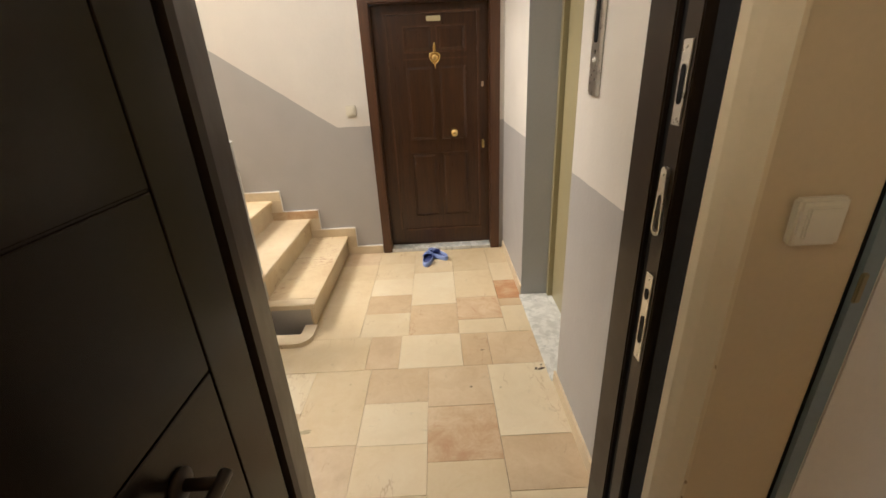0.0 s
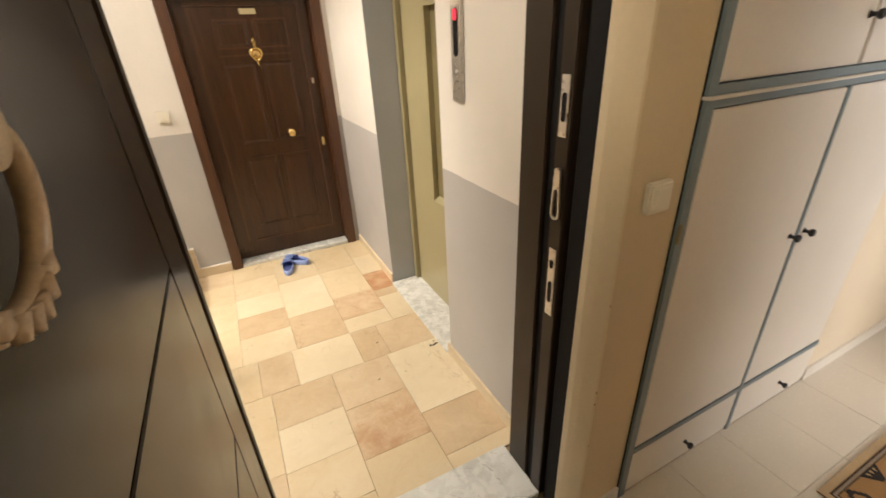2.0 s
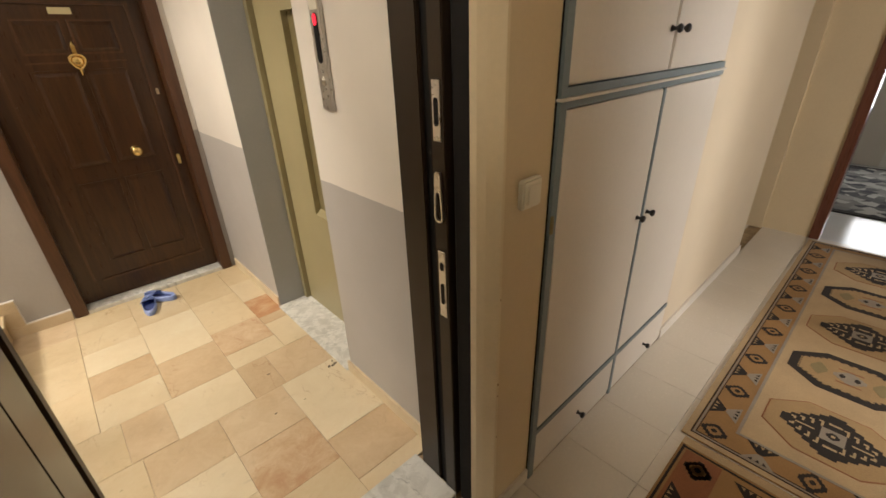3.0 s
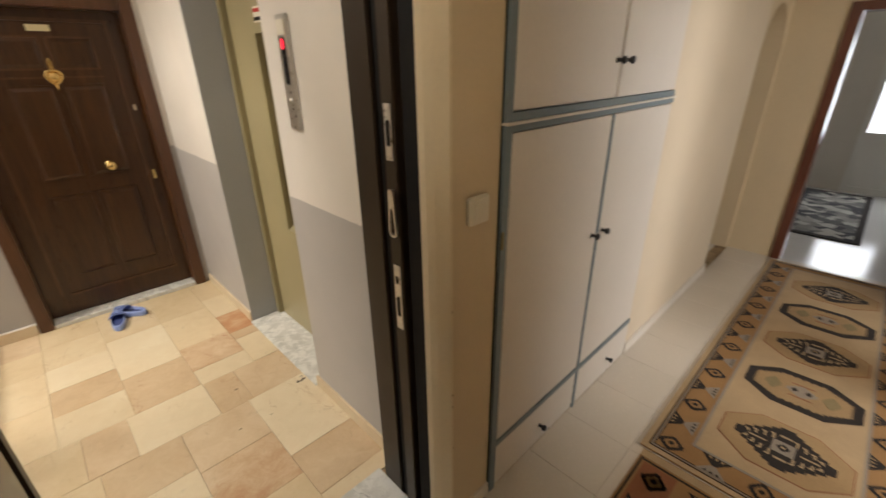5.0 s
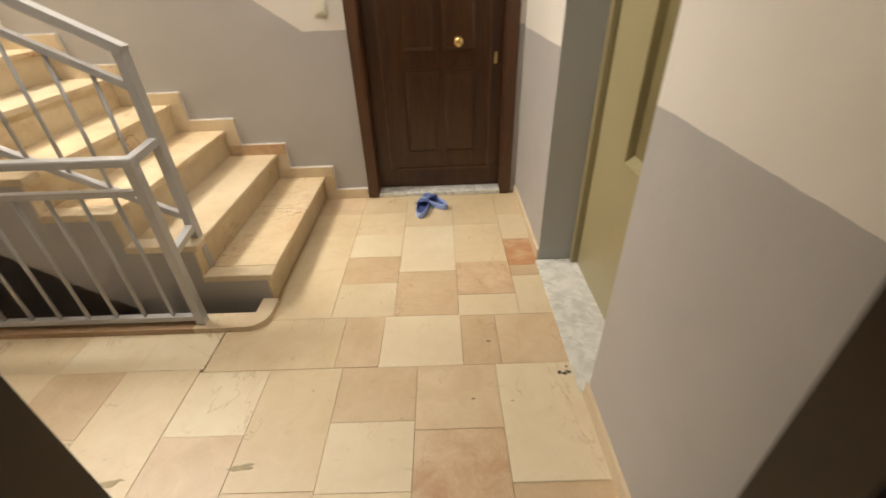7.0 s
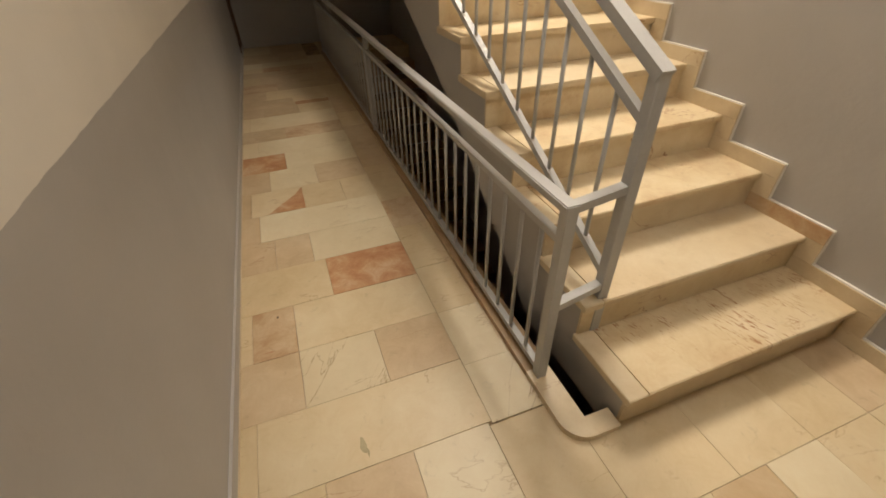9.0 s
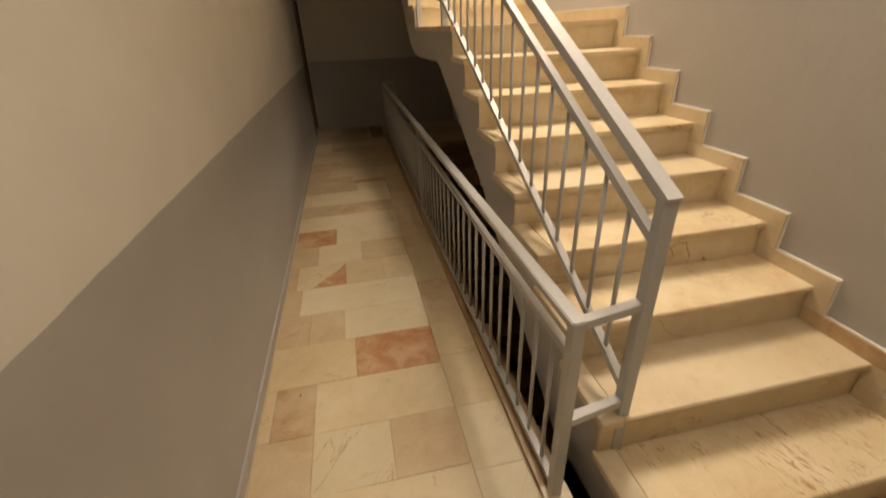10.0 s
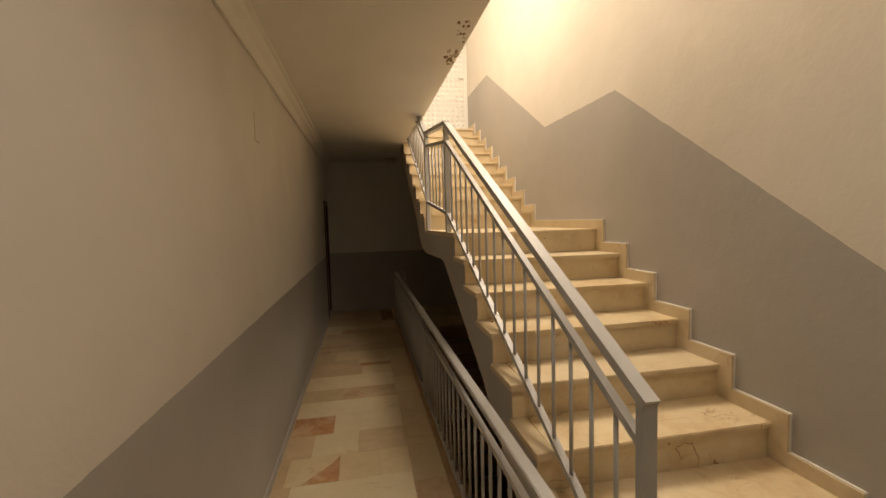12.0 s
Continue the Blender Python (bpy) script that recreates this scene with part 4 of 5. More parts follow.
# side doors in the south wall, ajar rooms beyond
for x0, x1 in ((1.92, 2.80), (3.02, 3.82)):
    sf = thing("side_doorway", ((x0 + x1) / 2, -0.55, 0), "dark mahogany door frame in the hall wall", "door frame", "hall door frames", "structure")
    piece("frame_post", soften(boxes((x0 - 0.07, x0 + 0.02, -0.76, -0.53, 0, 2.07)), 0.004), M_REDWOOD, sf)
    piece("frame_post", soften(boxes((x1 - 0.02, x1 + 0.07, -0.76, -0.53, 0, 2.07)), 0.004), M_REDWOOD, sf)
    piece("frame_head", soften(boxes((x0 + 0.02, x1 - 0.02, -0.76, -0.53, 2.0, 2.07)), 0.004), M_REDWOOD, sf)
sd = thing("side_door", (3.42, -0.66, 0), "mahogany side door of the hall, standing open", "door")
piece("leaf", boxes((3.755, 3.798, -1.46, -0.765, 0.01, 1.998)), M_REDWOOD, sd)

# balcony door with frosted daylight behind
bd = thing("balcony_door", (7.8, 0.1, 0), "white glazed balcony door with daylight behind", "door", kind="structure")
M_SKYGLASS, tr, bs = material("bright_glass")
bs.inputs["Base Color"].default_value = (0.8, 0.8, 0.8, 1)
bs.inputs["Emission Color"].default_value = (1.0, 0.98, 0.95, 1)
bs.inputs["Emission Strength"].default_value = 2.0
piece("frame", boxes((7.78, 7.84, 0.33, 0.40, 0, 2.35), (7.78, 7.84, -0.20, -0.13, 0, 2.35), (7.78, 7.84, -0.13, 0.33, 1.80, 1.90), (7.78, 7.84, -0.13, 0.33, 0.70, 0.78), (7.78, 7.84, -0.13, 0.33, 2.28, 2.35), (7.78, 7.84, -0.13, 0.33, 0.0, 0.08)), M_WHITEDOOR, bd)
piece("panel", boxes((7.80, 7.83, -0.13, 0.33, 0.08, 0.70)), M_WHITEDOOR, bd)
piece("pane", boxes((7.81, 7.815, -0.13, 0.33, 0.78, 1.80)), M_SKYGLASS, bd)
piece("pane", boxes((7.81, 7.815, -0.13, 0.33, 1.90, 2.28)), M_SKYGLASS, bd)
piece("handle", soften(boxes((7.755, 7.78, -0.155, -0.135, 0.98, 1.10)), 0.004), M_WHITEDOOR, bd)

# closet: a face frame, two tall doors, two upper doors, two drawers
cl = thing("closet", (1.005, CY, 0), "built-in off-white closet with grey-blue painted edges", "closet")
CX0, CXM, CX1 = 1.01, 1.69, 2.30
piece("body", boxes((CX0, CX1, CY + 0.012, CY + 0.295, 0.0, 2.445)), M_CLOSET, cl)


def closet_front(name, x0, x1, z0, z1):
    return piece(name, soften(boxes((x0 + 0.002, x1 - 0.002, CY - 0.010, CY + 0.012, z0 + 0.002, z1 - 0.002)), 0.003), M_CLOSET, cl)


def knob(x, z):
    m = Matrix.Translation((x, CY - 0.010, z)) @ Matrix.Rotation(math.pi / 2, 4, "X")
    return lathe([(0.011, 0.0), (0.007, 0.004), (0.006, 0.014), (0.013, 0.020), (0.015, 0.027), (0.010, 0.033), (0.001, 0.034)], m, 16)


fronts = [("door", CX0 + 0.035, CXM - 0.008, 0.265, 1.475), ("door", CXM + 0.008, CX1, 0.265, 1.475),
          ("upper_door", CX0 + 0.03, CXM - 0.006, 1.535, 2.40), ("upper_door", CXM + 0.006, CX1, 1.535, 2.40),
          ("drawer", CX0 + 0.03, CXM - 0.010, 0.03, 0.235), ("drawer", CXM + 0.010, CX1, 0.03, 0.235)]
knobs = [(1.645, 0.985), (1.735, 0.985), (1.655, 1.665), (1.725, 1.665), (1.375, 0.105), (2.05, 0.11)]
for (name, x0, x1, z0, z1), (kx, kz) in zip(fronts, knobs):
    f = closet_front(name, x0, x1, z0, z1)
    part("knob", knob(kx, kz), M_KNOB, f, "small black round knob", True)
# black strip put in for the shade between wall and closet
piece("gap", boxes((CX0 - 0.006, CX0, CY - 0.002, CY + 0.01, 0.0, 2.44)), M_BLACK, cl)
# grey-blue edges
for r in ((CX0, CX0 + 0.03, 0.0, 2.44), (CXM - 0.008, CXM + 0.008, 0.24, 1.475)):
    piece("trim", boxes((r[0], r[1], CY - 0.013, CY + 0.012, r[2], r[3])), M_BLUE, cl, "grey-blue painted edge")
for x0, x1, z0, z1 in ((CX0 + 0.03, CX1, 1.478, 1.498), (CX0 + 0.0305, CX1, 1.508, 1.532), (CX0 + 0.03, CXM - 0.008, 0.238, 0.262), (CXM + 0.008, CX1, 0.238, 0.262), (CXM - 0.010, CXM + 0.010, 0.0, 0.238)):
    piece("trim", boxes((x0, x1, CY - 0.013, CY + 0.012, z0, z1)), M_BLUE, cl, "grey-blue painted edge")
piece("ledge", soften(boxes((CX0 - 0.006, CX1, CY - 0.024, CY + 0.012, 1.499, 1.507)), 0.002), M_CLOSET, cl)
piece("hinge", soften(boxes((CX0 - 0.004, CX0 + 0.010, CY - 0.020, CY - 0.0125, 1.12, 1.18)), 0.003), M_OLIVE_DARK, cl, "worn brass hinge")
piece("plinth", boxes((CX0, CX1, CY - 0.004, CY + 0.012, 0.0, 0.028)), M_CLOSET, cl)
switch((0.90, CY, 1.28), 0, "square ivory light switch beside the closet")

# ---- runner rugs ----


def woven(name, colour, scale=260):
    m, tree, bsdf = material(name)
    vec = coords(tree)
    fine, big = noise_tex(tree, vec, scale, 3), noise_tex(tree, vec, 6, 3)
    both = math_node(tree, "ADD", math_node(tree, "MULTIPLY", fine, 0.6), math_node(tree, "MULTIPLY", big, 0.4))
    tree.links.new(ramp(tree, both, [(0.3, tuple(c * 0.78 for c in colour)), (0.7, tuple(min(1, c * 1.15) for c in colour))]), bsdf.inputs["Base Color"])
    bsdf.inputs["Roughness"].default_value = 0.95
    bump(tree, bsdf, fine, 0.6, 0.002)
    return m


M_RUG = woven("rug_beige", (0.44, 0.32, 0.18))
M_RUGBORDER = woven("rug_tan", (0.31, 0.175, 0.065))
M_RUGDARK = woven("rug_black", (0.022, 0.016, 0.013))
M_RUGRUST = woven("rug_rust", (0.26, 0.105, 0.045))
M_RUGGREY = woven("rug_grey", (0.28, 0.24, 0.19))


def sheet(points, z, dz=0.0012):
    return prism(points, "z", z, z + dz)


def octagon(cx, cy, a, b, cut=0.42):
    """Elongated hexagon-like lozenge: a along y, b along x."""
    return [(cx - b * cut, cy - a), (cx + b * cut, cy - a), (cx + b, cy - a * 0.45), (cx + b, cy + a * 0.45), (cx + b * cut, cy + a), (cx - b * cut, cy + a), (cx - b, cy + a * 0.45), (cx - b, cy - a * 0.45)]


def stepped(cx, cy, a, b, n=5):
    """A lozenge with stepped sides."""
    pts, quad = [], []
    for i in range(n):
        quad += [(b * (i + 0.35) / n, a * (n - i) / n), (b * (i + 1) / n, a * (n - i) / n)]
    for sx, sy, rev in ((1, 1, False), (1, -1, True), (-1, -1, False), (-1, 1, True)):
        q = [(cx + sx * u, cy + sy * v) for u, v in quad]
        pts += q[::-1] if rev else q
    return pts


RX0, RX1, RY0, RY1 = 1.70, 4.55, -0.335, 0.585
Z0 = 0.009
rug = thing("rug", (RX0, 0.125, 0), "long beige runner rug with dark lozenge medallions and tan border", "rug")
piece("rug_base", soften(boxes((RX0, RX1, RY0, RY1, 0.0005, Z0)), 0.003, 1), M_RUGBORDER, rug)
piece("field", sheet([(RX0 + 0.17, RY0 + 0.17), (RX1 - 0.12, RY0 + 0.17), (RX1 - 0.12, RY1 - 0.19), (RX0 + 0.17, RY1 - 0.19)], Z0), M_RUG, rug)


def frame_line(inset, w, mat, z):
    x0, x1, y0, y1 = RX0 + inset, RX1 - inset, RY0 + inset, RY1 - inset
    piece("border_line", boxes((x0, x1, y0, y0 + w, z, z + 0.001), (x0, x1, y1 - w, y1, z, z + 0.001), (x0, x0 + w, y0 + w, y1 - w, z, z + 0.001), (x1 - w, x1, y0 + w, y1 - w, z, z + 0.001)), mat, rug)


frame_line(0.001, 0.026, M_RUG, Z0)
frame_line(0.029, 0.006, M_RUGDARK, Z0)
frame_line(0.037, 0.007, M_RUGGREY, Z0)
frame_line(0.046, 0.004, M_RUGDARK, Z0)
ix0, ix1, iy0, iy1 = RX0 + 0.17, RX1 - 0.12, RY0 + 0.17, RY1 - 0.19
piece("border_line", boxes((ix0 - 0.014, ix1 + 0.014, iy0 - 0.014, iy0, Z0, Z0 + 0.0015), (ix0 - 0.014, ix1 + 0.014, iy1, iy1 + 0.014, Z0, Z0 + 0.0015), (ix0 - 0.014, ix0, iy0, iy1, Z0, Z0 + 0.0015), (ix1, ix1 + 0.014, iy0, iy1, Z0, Z0 + 0.0015)), M_RUGGREY, rug)
def serrated(cx, cy, a, b, n=5, d=0.010):
    """A lozenge outline with toothed sides."""
    base = octagon(cx, cy, a, b)
    pts = []
    for (x0, y0), (x1, y1) in zip(base, base[1:] + base[:1]):
        for i in range(n):
            for f, deep in ((i / n, 0.0), ((i + 0.5) / n, 0.0), ((i + 0.5) / n, d), ((i + 1) / n, d)):
                x, y = x0 + (x1 - x0) * f, y0 + (y1 - y0) * f
                reach = math.hypot(x - cx, y - cy)
                pts.append((x + (cx - x) * deep / reach, y + (cy - y) * deep / reach))
    return pts


M_RUGSAND = woven("rug_sand", (0.36, 0.24, 0.115))
M_RUGOLIVE = woven("rug_olive", (0.24, 0.19, 0.09))
for n, cx in enumerate((2.125, 2.635, 3.12, 3.61, 4.10)):
    cy, a, b = 0.105, 0.25, 0.185
    z = Z0 + 0.0013
    if n % 2 == 0:
        piece("medallion_edge", sheet(octagon(cx, cy, a, b), z), M_RUGRUST, rug)
        piece("medallion", sheet(octagon(cx, cy, a - 0.006, b - 0.006), z + 0.0012), M_RUGSAND, rug)
        piece("medallion", sheet(stepped(cx, cy, a * 0.76, b * 0.80, 6), z + 0.0025), M_RUGDARK, rug)
        for u in (-1, 1):
            for v in (-1, 1):
                for k, (py, px, long) in enumerate(((0.045, 0.062, 0.034), (0.078, 0.050, 0.030), (0.111, 0.036, 0.024), (0.140, 0.020, 0.014))):
                    x, y = cx + v * px, cy + u * py
                    piece("motif", boxes((x - 0.5 * long, x + 0.5 * long, y - 0.0045, y + 0.0045, z + 0.0038, z + 0.005)), M_RUG, rug)
                    x += 0.5 * v * long
                    piece("motif", boxes((x - 0.0045, x + 0.0045, y - 0.0045, y + 0.014, z + 0.0038, z + 0.005)), M_RUG, rug)
            piece("motif", boxes((cx + u * 0.082 - 0.006, cx + u * 0.082 + 0.006, cy - 0.024, cy + 0.024, z + 0.0038, z + 0.005)), M_RUG, rug)
            piece("motif", boxes((cx - 0.004, cx + 0.004, cy + u * 0.10 - 0.035, cy + u * 0.10 + 0.035, z + 0.0038, z + 0.005)), M_RUG, rug)
        piece("motif", boxes((cx - 0.042, cx + 0.042, cy - 0.044, cy + 0.044, z + 0.0038, z + 0.005)), M_RUGGREY, rug)
        piece("motif", sheet(stepped(cx, cy, 0.024, 0.022, 3), z + 0.005), M_RUGDARK, rug)
        piece("motif", boxes((cx - 0.007, cx + 0.007, cy - 0.007, cy + 0.007, z + 0.0062, z + 0.0072)), M_RUG, rug)
    else:
        piece("medallion", sheet(octagon(cx, cy, a, b * 0.95), z), M_RUGDARK, rug)
        piece("medallion", sheet(serrated(cx, cy, a * 0.84, b * 0.72), z + 0.0012), M_RUGSAND, rug)
        piece("motif", sheet(stepped(cx, cy, 0.066, 0.052, 4), z + 0.0025), M_RUGGREY, rug)
        for s in (-1, 1):
            piece("motif", sheet(stepped(cx, cy + s * 0.125, 0.036, 0.055, 4), z + 0.0025), M_RUGOLIVE, rug)
            piece("motif", sheet(stepped(cx, cy + s * 0.030, 0.012, 0.016, 2), z + 0.0038), M_RUGDARK, rug)
            piece("motif", boxes((cx + s * 0.060 - 0.004, cx + s * 0.060 + 0.004, cy - 0.05, cy + 0.05, z + 0.0025, z + 0.0036)), M_RUGRUST, rug)


def border_motif(cx, cy, kind, along, parent, z):
    """Alternating small lozenges and facing triangles."""
    def turn(pts):
        return pts if along else [(cx + (v - cy), cy + (u - cx)) for u, v in pts]
    if kind:
        piece("motif", sheet(turn(stepped(cx, cy, 0.052, 0.046, 4)), z), M_RUGDARK, parent)
        piece("motif", sheet(turn(stepped(cx, cy, 0.030, 0.026, 3)), z + 0.0012), M_RUGBORDER, parent)
        piece("motif", sheet(turn(stepped(cx, cy, 0.012, 0.011, 2)), z + 0.0024), M_RUGDARK, parent)
    else:
        for s, mat, fill in ((-1, M_RUGGREY, M_RUGDARK), (1, M_RUGDARK, M_RUGSAND)):
            piece("motif", sheet(turn([(cx - 0.060, cy + s * 0.056), (cx + 0.060, cy + s * 0.056), (cx + 0.010, cy + s * 0.002), (cx - 0.010, cy + s * 0.002)]), z), mat, parent)
            for u in (-0.026, 0.0, 0.026):
                piece("motif", sheet(turn([(cx + u - 0.008, cy + s * 0.050), (cx + u + 0.008, cy + s * 0.050), (cx + u * 0.8, cy + s * 0.034)]), z + 0.0012), fill, parent)


for i in range(16):
    x = RX0 + 0.10 + i * 0.172
    border_motif(x, RY1 - 0.105, i % 2 == 0, True, rug, Z0 + 0.001)
    border_motif(x, RY0 + 0.10, i % 2 == 0, True, rug, Z0 + 0.001)
for i in range(1, 4):
    border_motif(RX0 + 0.10, RY1 - 0.105 - i * 0.178, i % 2 == 0, False, rug, Z0 + 0.001)

rug2 = thing("rug", (1.15, 0.1, 0), "second beige and rust runner rug meeting the first", "rug")
tw = Matrix.Rotation(radians(-3), 4, "Z")
N2X0, N2X1, N2Y0, N2Y1 = -1.2, 1.685, -0.36, 0.56
for name, bm, mat in (("rug_base", boxes((N2X0, N2X1, N2Y0, N2Y1, 0.0005, 0.008)), M_RUGBORDER),
                      ("edging", boxes((N2X1 - 0.045, N2X1 - 0.004, N2Y0, N2Y1, 0.008, 0.0095)), M_RUG),
                      ("border_line", boxes((N2X0, N2X1 - 0.05, N2Y1 - 0.02, N2Y1 - 0.01, 0.008, 0.009), (N2X1 - 0.065, N2X1 - 0.055, N2Y0, N2Y1 - 0.02, 0.008, 0.009)), M_RUGDARK),
                      ("band", boxes((N2X0, N2X1 - 0.07, N2Y1 - 0.17, N2Y1 - 0.03, 0.008, 0.009)), M_RUGRUST),
                      ("field", boxes((N2X0, N2X1 - 0.24, N2Y0 + 0.2, N2Y1 - 0.2, 0.008, 0.009)), M_RUG)):
    piece(name, bm, mat, rug2)
for i in range(4):
    border_motif(N2X1 - 0.15 - i * 0.18, N2Y1 - 0.10, i % 2 == 0, True, rug2, 0.0092)
    border_motif(N2X1 - 0.15, N2Y1 - 0.10 - i * 0.18, i % 2 == 0, False, rug2, 0.0092)

# grey patterned rug in the end room
m, tree, bsdf = material("rug_grey_pattern")
vec = coords(tree)
vor = tree.nodes.new("ShaderNodeTexVoronoi")
vor.inputs["Scale"].default_value = 9
tree.links.new(vec, vor.inputs["Vector"])
tree.links.new(ramp(tree, vor.outputs["Color"], [(0.25, (0.05, 0.05, 0.055)), (0.5, (0.22, 0.21, 0.19)), (0.8, (0.45, 0.43, 0.38))]), bsdf.inputs["Base Color"])
bsdf.inputs["Roughness"].default_value = 0.95
M_RUGPAT = m
r3 = thing("rug", (6.5, 0.4, 0), "grey mottled rug in the end room", "rug")
piece("rug_base", boxes((5.50, 7.65, 0.04, 1.5, -0.003, 0.008)), M_RUGDARK, r3)
piece("field", boxes((5.58, 7.58, 0.10, 1.44, 0.008, 0.0095)), M_RUGPAT, r3)

# ---- top door over the stairs ----
td = thing("top_door", (TOP0 - 0.42, 3.2, step_z(18)), "white embossed metal door at the head of the stairs", "door", kind="structure")
TX, TZ = TOP0 - 0.42, step_z(18)
setting("wall_stair_head", boxes((TX - 0.2, TX - 0.04, 2.66, NORTH, TZ + 2.1, 6.2), (TX - 0.2, TX, SOUTH, 2.62, 3.24, 6.2)), M_CEIL)
piece("frame", boxes((TX - 0.04, TX + 0.03, NORTH - 0.07, NORTH - 0.002, TZ, TZ + 2.1), (TX - 0.04, TX + 0.03, 2.62, 2.69, TZ, TZ + 2.1)), M_WHITEDOOR, td)
piece("leaf", boxes((TX - 0.04, TX, 2.69, NORTH - 0.07, TZ + 0.02, TZ + 2.1)), M_WHITEDOOR, td)
bm = bmesh.new()
step = 0.085
for i in range(13):
    for j in range(24):
        y, z = 2.70 + i * step, TZ + 0.03 + j * step
        if abs(j - 11) < 1:
            continue
        vs = [bm.verts.new(c) for c in ((TX + 0.0005, y + 0.004, z + 0.004), (TX + 0.0005, y + step - 0.004, z + 0.004), (TX + 0.0005, y + step - 0.004, z + step - 0.004), (TX + 0.0005, y + 0.004, z + step - 0.004))]
        top = bm.verts.new((TX + 0.018, y + step / 2, z + step / 2))
        for k in range(4):
            bm.faces.new((vs[k], vs[(k + 1) % 4], top))
piece("embossing", bm, M_WHITEDOOR, td)
piece("rail", soften(boxes((TX, TX + 0.014, 2.69, NORTH - 0.07, TZ + 0.03 + 11 * step, TZ + 0.03 + 12 * step)), 0.003), M_WHITEDOOR, td)
piece("lock_box", soften(boxes((TX + 0.014, TX + 0.05, NORTH - 0.15, NORTH - 0.06, TZ + 0.95, TZ + 1.03)), 0.005), M_WHITEDOOR, td)

# the dark door at the corridor's far end
dd = thing("corridor_door", (-7.87, SOUTH, 0), "dark brown door at the corridor's far end", "door", kind="structure")
piece("frame", boxes((-8.2, -8.13, SOUTH - 0.24, SOUTH + 0.015, 0, 2.15), (-7.62, -7.55, SOUTH - 0.24, SOUTH + 0.015, 0, 2.15), (-8.13, -7.62, SOUTH - 0.24, SOUTH + 0.015, 2.08, 2.15)), M_FRAMEWOOD, dd)
piece("leaf", boxes((-8.13, -7.62, SOUTH - 0.06, SOUTH - 0.02, 0, 2.08)), M_DOORWOOD, dd)

# flight that goes down under the stairs, in kerb brown to imitate shade
fl = thing("lower_flight", (-7.2, 3.2, 0), "marble flight coloured brown for its shade, leading down from the corridor's far end", "staircase", kind="structure")
for k in range(1, 16):
    x = -7.3 + (k - 1) * 0.29
    piece("step", boxes((x, x + 0.30, WELL_Y + 0.065, NORTH - 0.002, -RISER * k - 0.16, -RISER * k)), M_KERB, fl)
setting("floor_west", boxes((WEST, -7.3, WELL_Y - 0.045, NORTH, -0.2, -0.002)), M_STONE)

# unlit round lamp under the corridor's far ceiling
far_lamp = thing("ceiling_lamp", (-7.9, 2.5, CEIL), "unlit round ceiling lamp at the corridor's far end", "ceiling lamp")
piece("base", lathe([(0.12, -0.028), (0.125, -0.022), (0.125, -0.001), (0.001, -0.001)], Matrix.Translation((-7.9, 2.5, CEIL))), M_BRONZE, far_lamp, "", True)
piece("shade", lathe([(0.001, -0.085), (0.05, -0.080), (0.085, -0.062), (0.108, -0.0285), (0.001, -0.0285)], Matrix.Translation((-7.9, 2.5, CEIL))), M_PLASTIC, far_lamp, "domed glass shade", True)

# hairline patch left on the corridor wall
setting("wall_scar", boxes((-2.802, -2.796, SOUTH, SOUTH + 0.0015, 2.30, 2.48), (-2.90, -2.796, SOUTH, SOUTH + 0.0015, 2.292, 2.298)), M_GROUT)

# paint peeling from the ceiling by the stairwell edge
M_FLAKE = plain("bare_plaster", (0.26, 0.17, 0.09), 0.9, spread=0.4, scale=60, relief=0.6)
M_PEEL = plain("loose_paint", (0.50, 0.44, 0.35), 0.8, spread=0.2, scale=40)
rr = random.Random(7)
for i in range(46):
    t = rr.random()
    cx, cy = -2.35 - 0.75 * t, 2.672 - abs(rr.gauss(0, 0.035)) - (0.03 if t < 0.3 else 0.0)
    a0, n = rr.random() * 6, rr.randint(5, 8)
    size = rr.uniform(0.006, 0.024) * (1.5 if 0.6 < t < 0.85 else 0.8)
    ring = [(cx + size * rr.uniform(0.5, 1.6) * math.cos(a0 + 2 * math.pi * k / n), min(2.679, cy + 0.6 * size * rr.uniform(0.5, 1.3) * math.sin(a0 + 2 * math.pi * k / n))) for k in range(n)]
    setting("ceiling_flake", prism(ring, "z", CEIL - rr.uniform(0.0012, 0.004), CEIL - 0.0003), M_FLAKE if i % 3 else M_PEEL, "peeling paint patch on the ceiling edge", "peeling paint")
# white sill before the top door, imitating the strip of daylight under it
setting("sill_top", soften(boxes((TX + 0.03, TX + 0.16, 2.70, NORTH - 0.03, TZ + 0.001, TZ + 0.03)), 0.004), M_WHITE_MARBLE, "white marble sill standing for the light strip under the top door", "sill")

# ---- floor pieces ----


def slab(x0, x1, y0, y1, top, depth=0.02, gap=0.0006, chamfer=0.0011):
    """Vertices and faces of a stone piece with chamfered upper edges."""
    x0, x1, y0, y1 = x0 + gap, x1 - gap, y0 + gap, y1 - gap
    c = chamfer
    vs = []
    for z, d in ((top - depth, 0), (top - c, 0), (top, c)):
        vs += [(x0 + d, y0 + d, z), (x1 - d, y0 + d, z), (x1 - d, y1 - d, z), (x0 + d, y1 - d, z)]
    fs = [(8, 9, 10, 11)]
    for b in (0, 4):
        fs += [(b + i, b + (i + 1) % 4, b + 4 + (i + 1) % 4, b + 4 + i) for i in range(4)]
    return vs, fs


STONES = {"S": M_STONE, "P": M_PINK, "R": M_RED, "W": M_PALE, "Q": M_RUSTY, "V": M_VEINED}
floor_ob = bpy.data.objects["floor"]


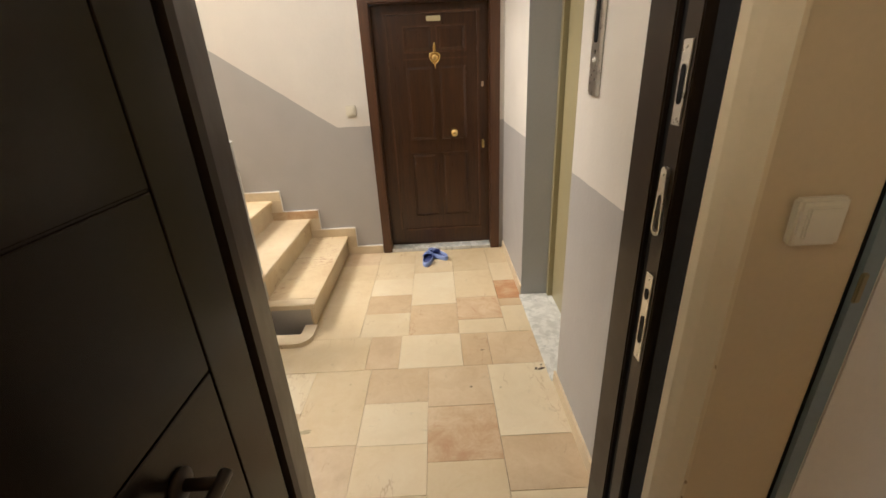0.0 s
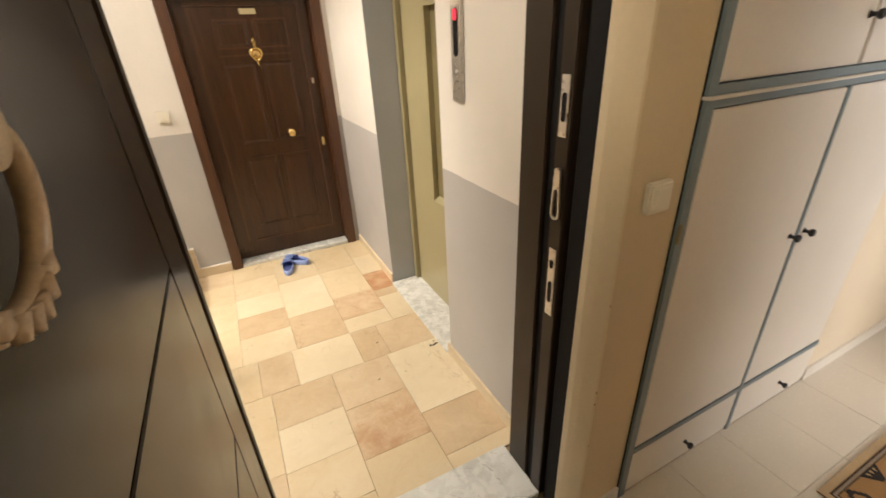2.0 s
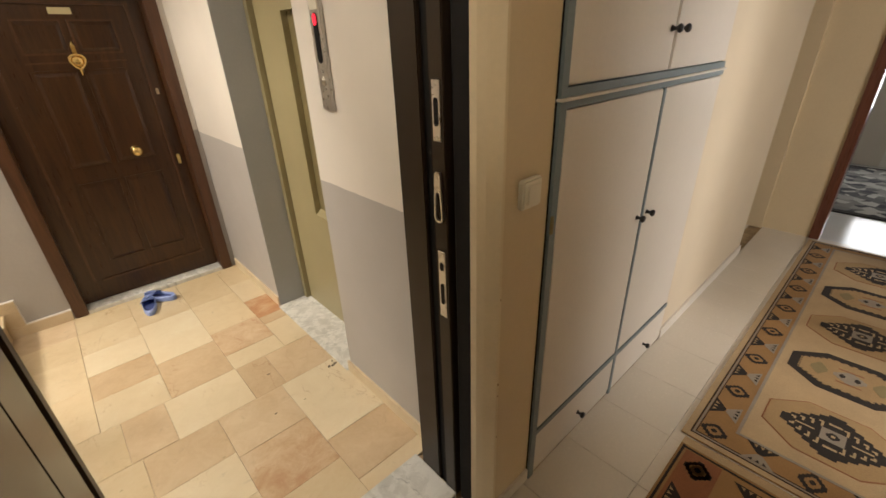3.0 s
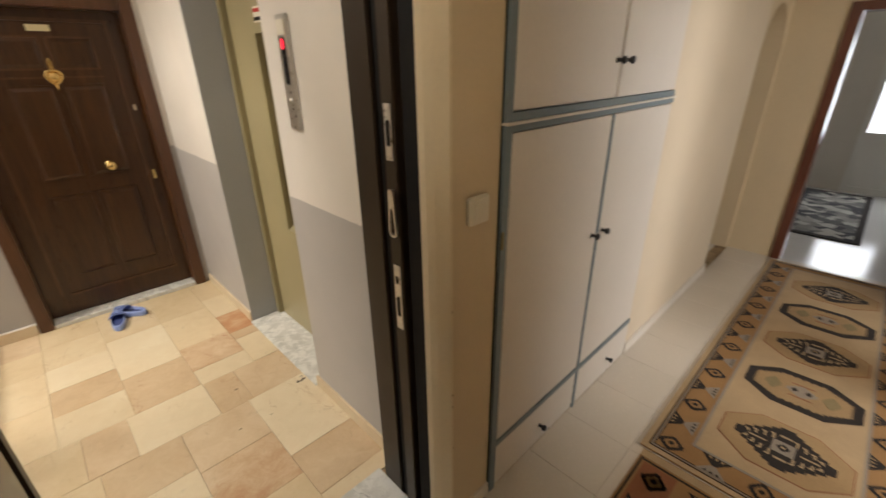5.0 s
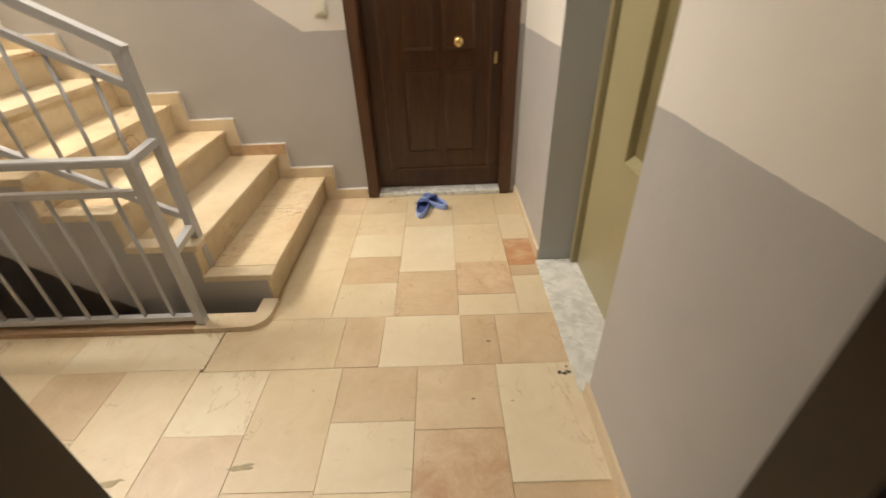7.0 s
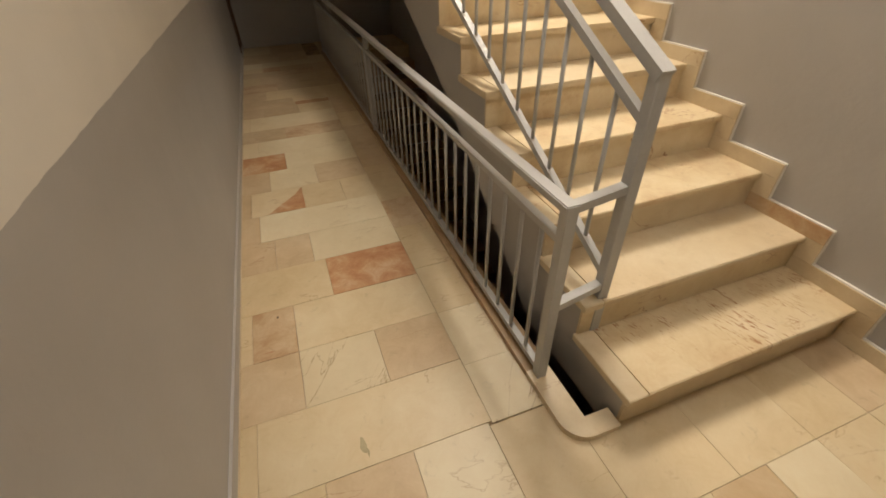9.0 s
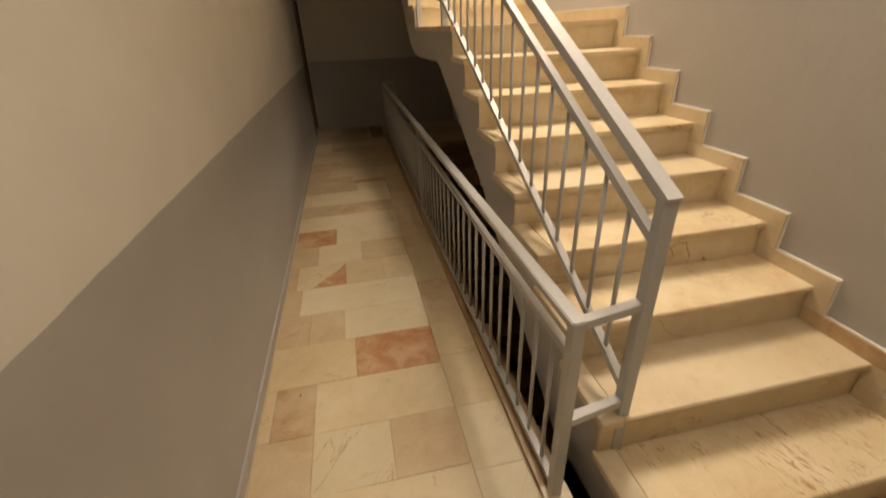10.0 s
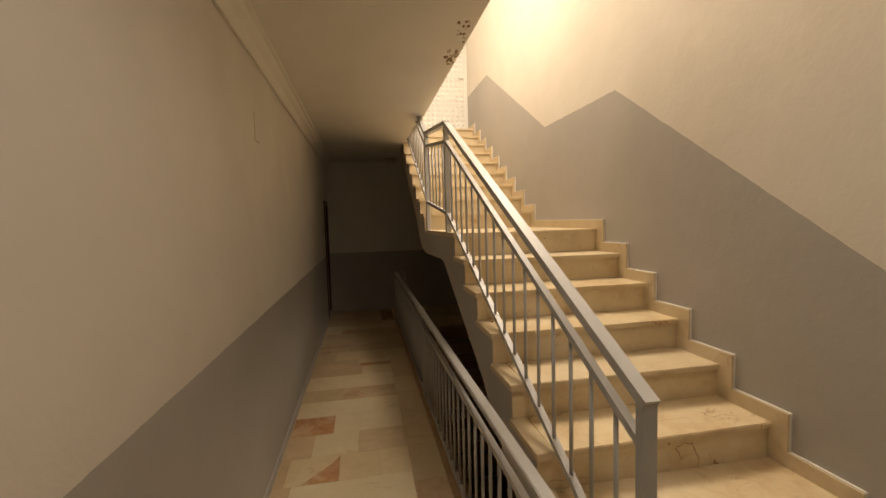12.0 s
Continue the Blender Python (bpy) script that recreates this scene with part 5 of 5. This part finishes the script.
def lay(parent, x0, x1, y0, y1, mat, top=0.0):
    vs, fs = slab(x0, x1, y0, y1, top + random.uniform(-0.0008, 0.0008))
    me = bpy.data.meshes.new("tile")
    me.from_pydata(vs, [], fs)
    me.materials.append(mat)
    ob = new("tile", me)
    ob.parent = parent
    return ob


# courses: x0, x1, then (y edges and kinds from south to north)
COURSES = [
    (-0.594, -0.27, "2.52 S 2.93 S 3.30 S 3.59 P 3.862"),
    (-0.27, 0.04, "2.52 W 2.79 P 3.045 W 3.30 S 3.59 S 3.862"),
    (0.04, 0.36, "2.52 P 2.885 W 3.39 S 3.862"),
    (0.36, 0.66, "2.51 W 2.67 Q 2.96 S 3.40 S 3.862"),
    (0.66, 0.835, "2.51 W 2.82 P 2.92 R 3.20 W 3.52 S 3.862"),
    (-0.755, -0.19, "2.205 S 2.52"), (-0.19, 0.0, "2.205 P 2.52"), (0.0, 0.365, "2.20 W 2.52"), (0.365, 0.53, "2.20 P 2.51"), (0.53, 0.835, "2.20 P 2.51"),
    (0.50, 0.835, "1.345 S 1.43 P 1.70 W 2.20"), (0.17, 0.50, "1.345 S 1.58 Q 1.90 P 2.20"), (-0.15, 0.17, "1.345 S 1.43 S 1.68 W 1.94 P 2.205"),
    (-0.46, -0.15, "1.345 P 1.69 S 2.205"), (-0.77, -0.46, "1.29 S 1.58 P 1.90 W 2.205"), (-1.09, -0.77, "1.29 S 1.36 S 2.22"),
    (-1.40, -1.09, "1.29 P 1.55 V 1.90 P 2.22"), (-1.72, -1.40, "1.29 S 1.35 Q 1.55 S 2.22"), (-2.05, -1.72, "1.29 S 1.76 R 2.22"),
    (-2.36, -2.05, "1.29 P 1.49 P 1.70 W 2.22"), (-2.68, -2.36, "1.29 P 1.41 W 2.22"), (-3.02, -2.68, "1.29 P 1.36 S 1.72 S 2.0 S 2.22"),
    (-3.36, -3.02, "1.29 P 1.50 W 1.85 P 2.22"), (-3.69, -3.36, "1.29 R 1.64 W 2.22"), (-4.02, -3.69, "1.29 W 1.43 W 2.22"),
    (-4.32, -4.02, "1.29 P 1.68 Q 2.22"), (-4.70, -4.32, "1.29 S 1.37 W 2.22"), (-4.98, -4.70, "1.29 P 1.50 P 1.87 S 2.22"),
    (-5.10, -4.98, "1.29 P 1.85 R 2.22"), (-5.26, -5.10, "1.29 P 1.83 S 2.22"), (-5.60, -5.26, "1.29 P 1.55 S 2.22"), (-5.95, -5.60, "1.29 Q 1.70 P 2.22"),
    (-6.30, -5.95, "1.29 S 1.50 P 2.22"), (-6.56, -6.30, "1.29 P 1.75 Q 2.22"), (-6.80, -6.56, "1.29 S 1.55 R 1.78 P 2.22"),
    (-7.10, -6.80, "1.29 W 1.55 W 2.22"), (-7.70, -7.10, "1.29 P 1.80 P 2.22"), (-8.29, -7.70, "1.29 S 1.70 P 2.22"),
]
for x0, x1, text in COURSES:
    words = text.split()
    for i in range(0, len(words) - 2, 2):
        lay(floor_ob, x0, x1, float(words[i]), float(words[i + 2]), STONES[words[i + 1]])
strip = [-0.76, -1.05, -1.39, -1.76, -2.2, -2.56, -3.14, -3.55, -4.1, -4.5, -5.1, -5.6, -6.2, -6.8, -7.3]
for a, b, k in zip(strip, strip[1:], "VWSSQSPPSPSPPS"):
    lay(floor_ob, b, a, 2.22, 2.447, STONES[k])

# a red vein that fills one corner of a corridor tile
setting("red_vein", prism([(-2.684, 1.716), (-3.00, 1.716), (-2.90, 1.66), (-2.80, 1.57), (-2.684, 1.47)], "z", -0.004, 0.0016), M_RED, "red vein across the corner of a marble tile", "stone vein")

# chipped corner by the elevator sill and two dried smears
M_CHIP = plain("dark_chips", (0.10, 0.075, 0.05), 0.9, spread=0.4, scale=60, relief=0.5)
M_SMEAR = plain("dried_smear", (0.40, 0.33, 0.20), 0.8, spread=0.3, scale=50)
rr = random.Random(3)


def spot(name, cx, cy, along, across, mat, label, z=0.0009):
    n = 9
    ring = [(cx + along * rr.uniform(0.55, 1.2) * math.cos(2 * math.pi * k / n), cy + across * rr.uniform(0.55, 1.2) * math.sin(2 * math.pi * k / n)) for k in range(n)]
    setting(name, prism(ring, "z", 0.0, z), mat, label, "stain")


for i in range(8):
    spot("chip", 0.775 + rr.uniform(-0.025, 0.03), 2.145 + rr.uniform(-0.03, 0.03), rr.uniform(0.004, 0.014), rr.uniform(0.003, 0.008), M_CHIP, "broken mortar chips by the elevator sill", 0.003)
for cx, cy in ((-0.427, 1.776), (-0.856, 1.732)):
    spot("smear", cx, cy, 0.045, 0.012, M_SMEAR, "dried greenish smear on the marble floor", 0.0012)
    spot("smear", cx + 0.03, cy + 0.012, 0.02, 0.006, M_SMEAR, "dried greenish smear on the marble floor", 0.0012)
for cx, cy, u, v in ((0.485, 2.334, 0.012, 0.004), (0.395, 2.028, 0.010, 0.004), (0.546, 2.013, 0.009, 0.003), (-0.25, 2.09, 0.008, 0.003), (-1.66, 1.47, 0.010, 0.005), (-0.45, 1.9, 0.007, 0.003), (0.12, 1.95, 0.008, 0.003)):
    spot("chip", cx, cy, u, v, M_CHIP if u > 0.0095 else M_SMEAR, "small chip in the marble floor", 0.0012)

# ceramic tiles of the hall
hall_ob = bpy.data.objects["floor_hall"]
for i in range(18):
    for j in range(5):
        x, y = -1.0 + i * 0.33, -0.71 + j * 0.33
        if x < 4.62:
            lay(hall_ob, x, min(x + 0.33, 4.65), y, min(y + 0.33, 1.035), M_TILE, 0.0)
for i in range(3):
    for j in range(4):
        lay(hall_ob, 3.68 + i * 0.3233, 3.68 + (i + 1) * 0.3233, 1.04 + j * 0.29, 1.04 + (j + 1) * 0.29, M_TILE, 0.0)
for i in range(11):
    for j in range(5):
        lay(hall_ob, 0.91 + i * 0.337, 0.91 + (i + 1) * 0.337, -2.39 + j * 0.334, -2.39 + (j + 1) * 0.334, M_TILE, 0.0)
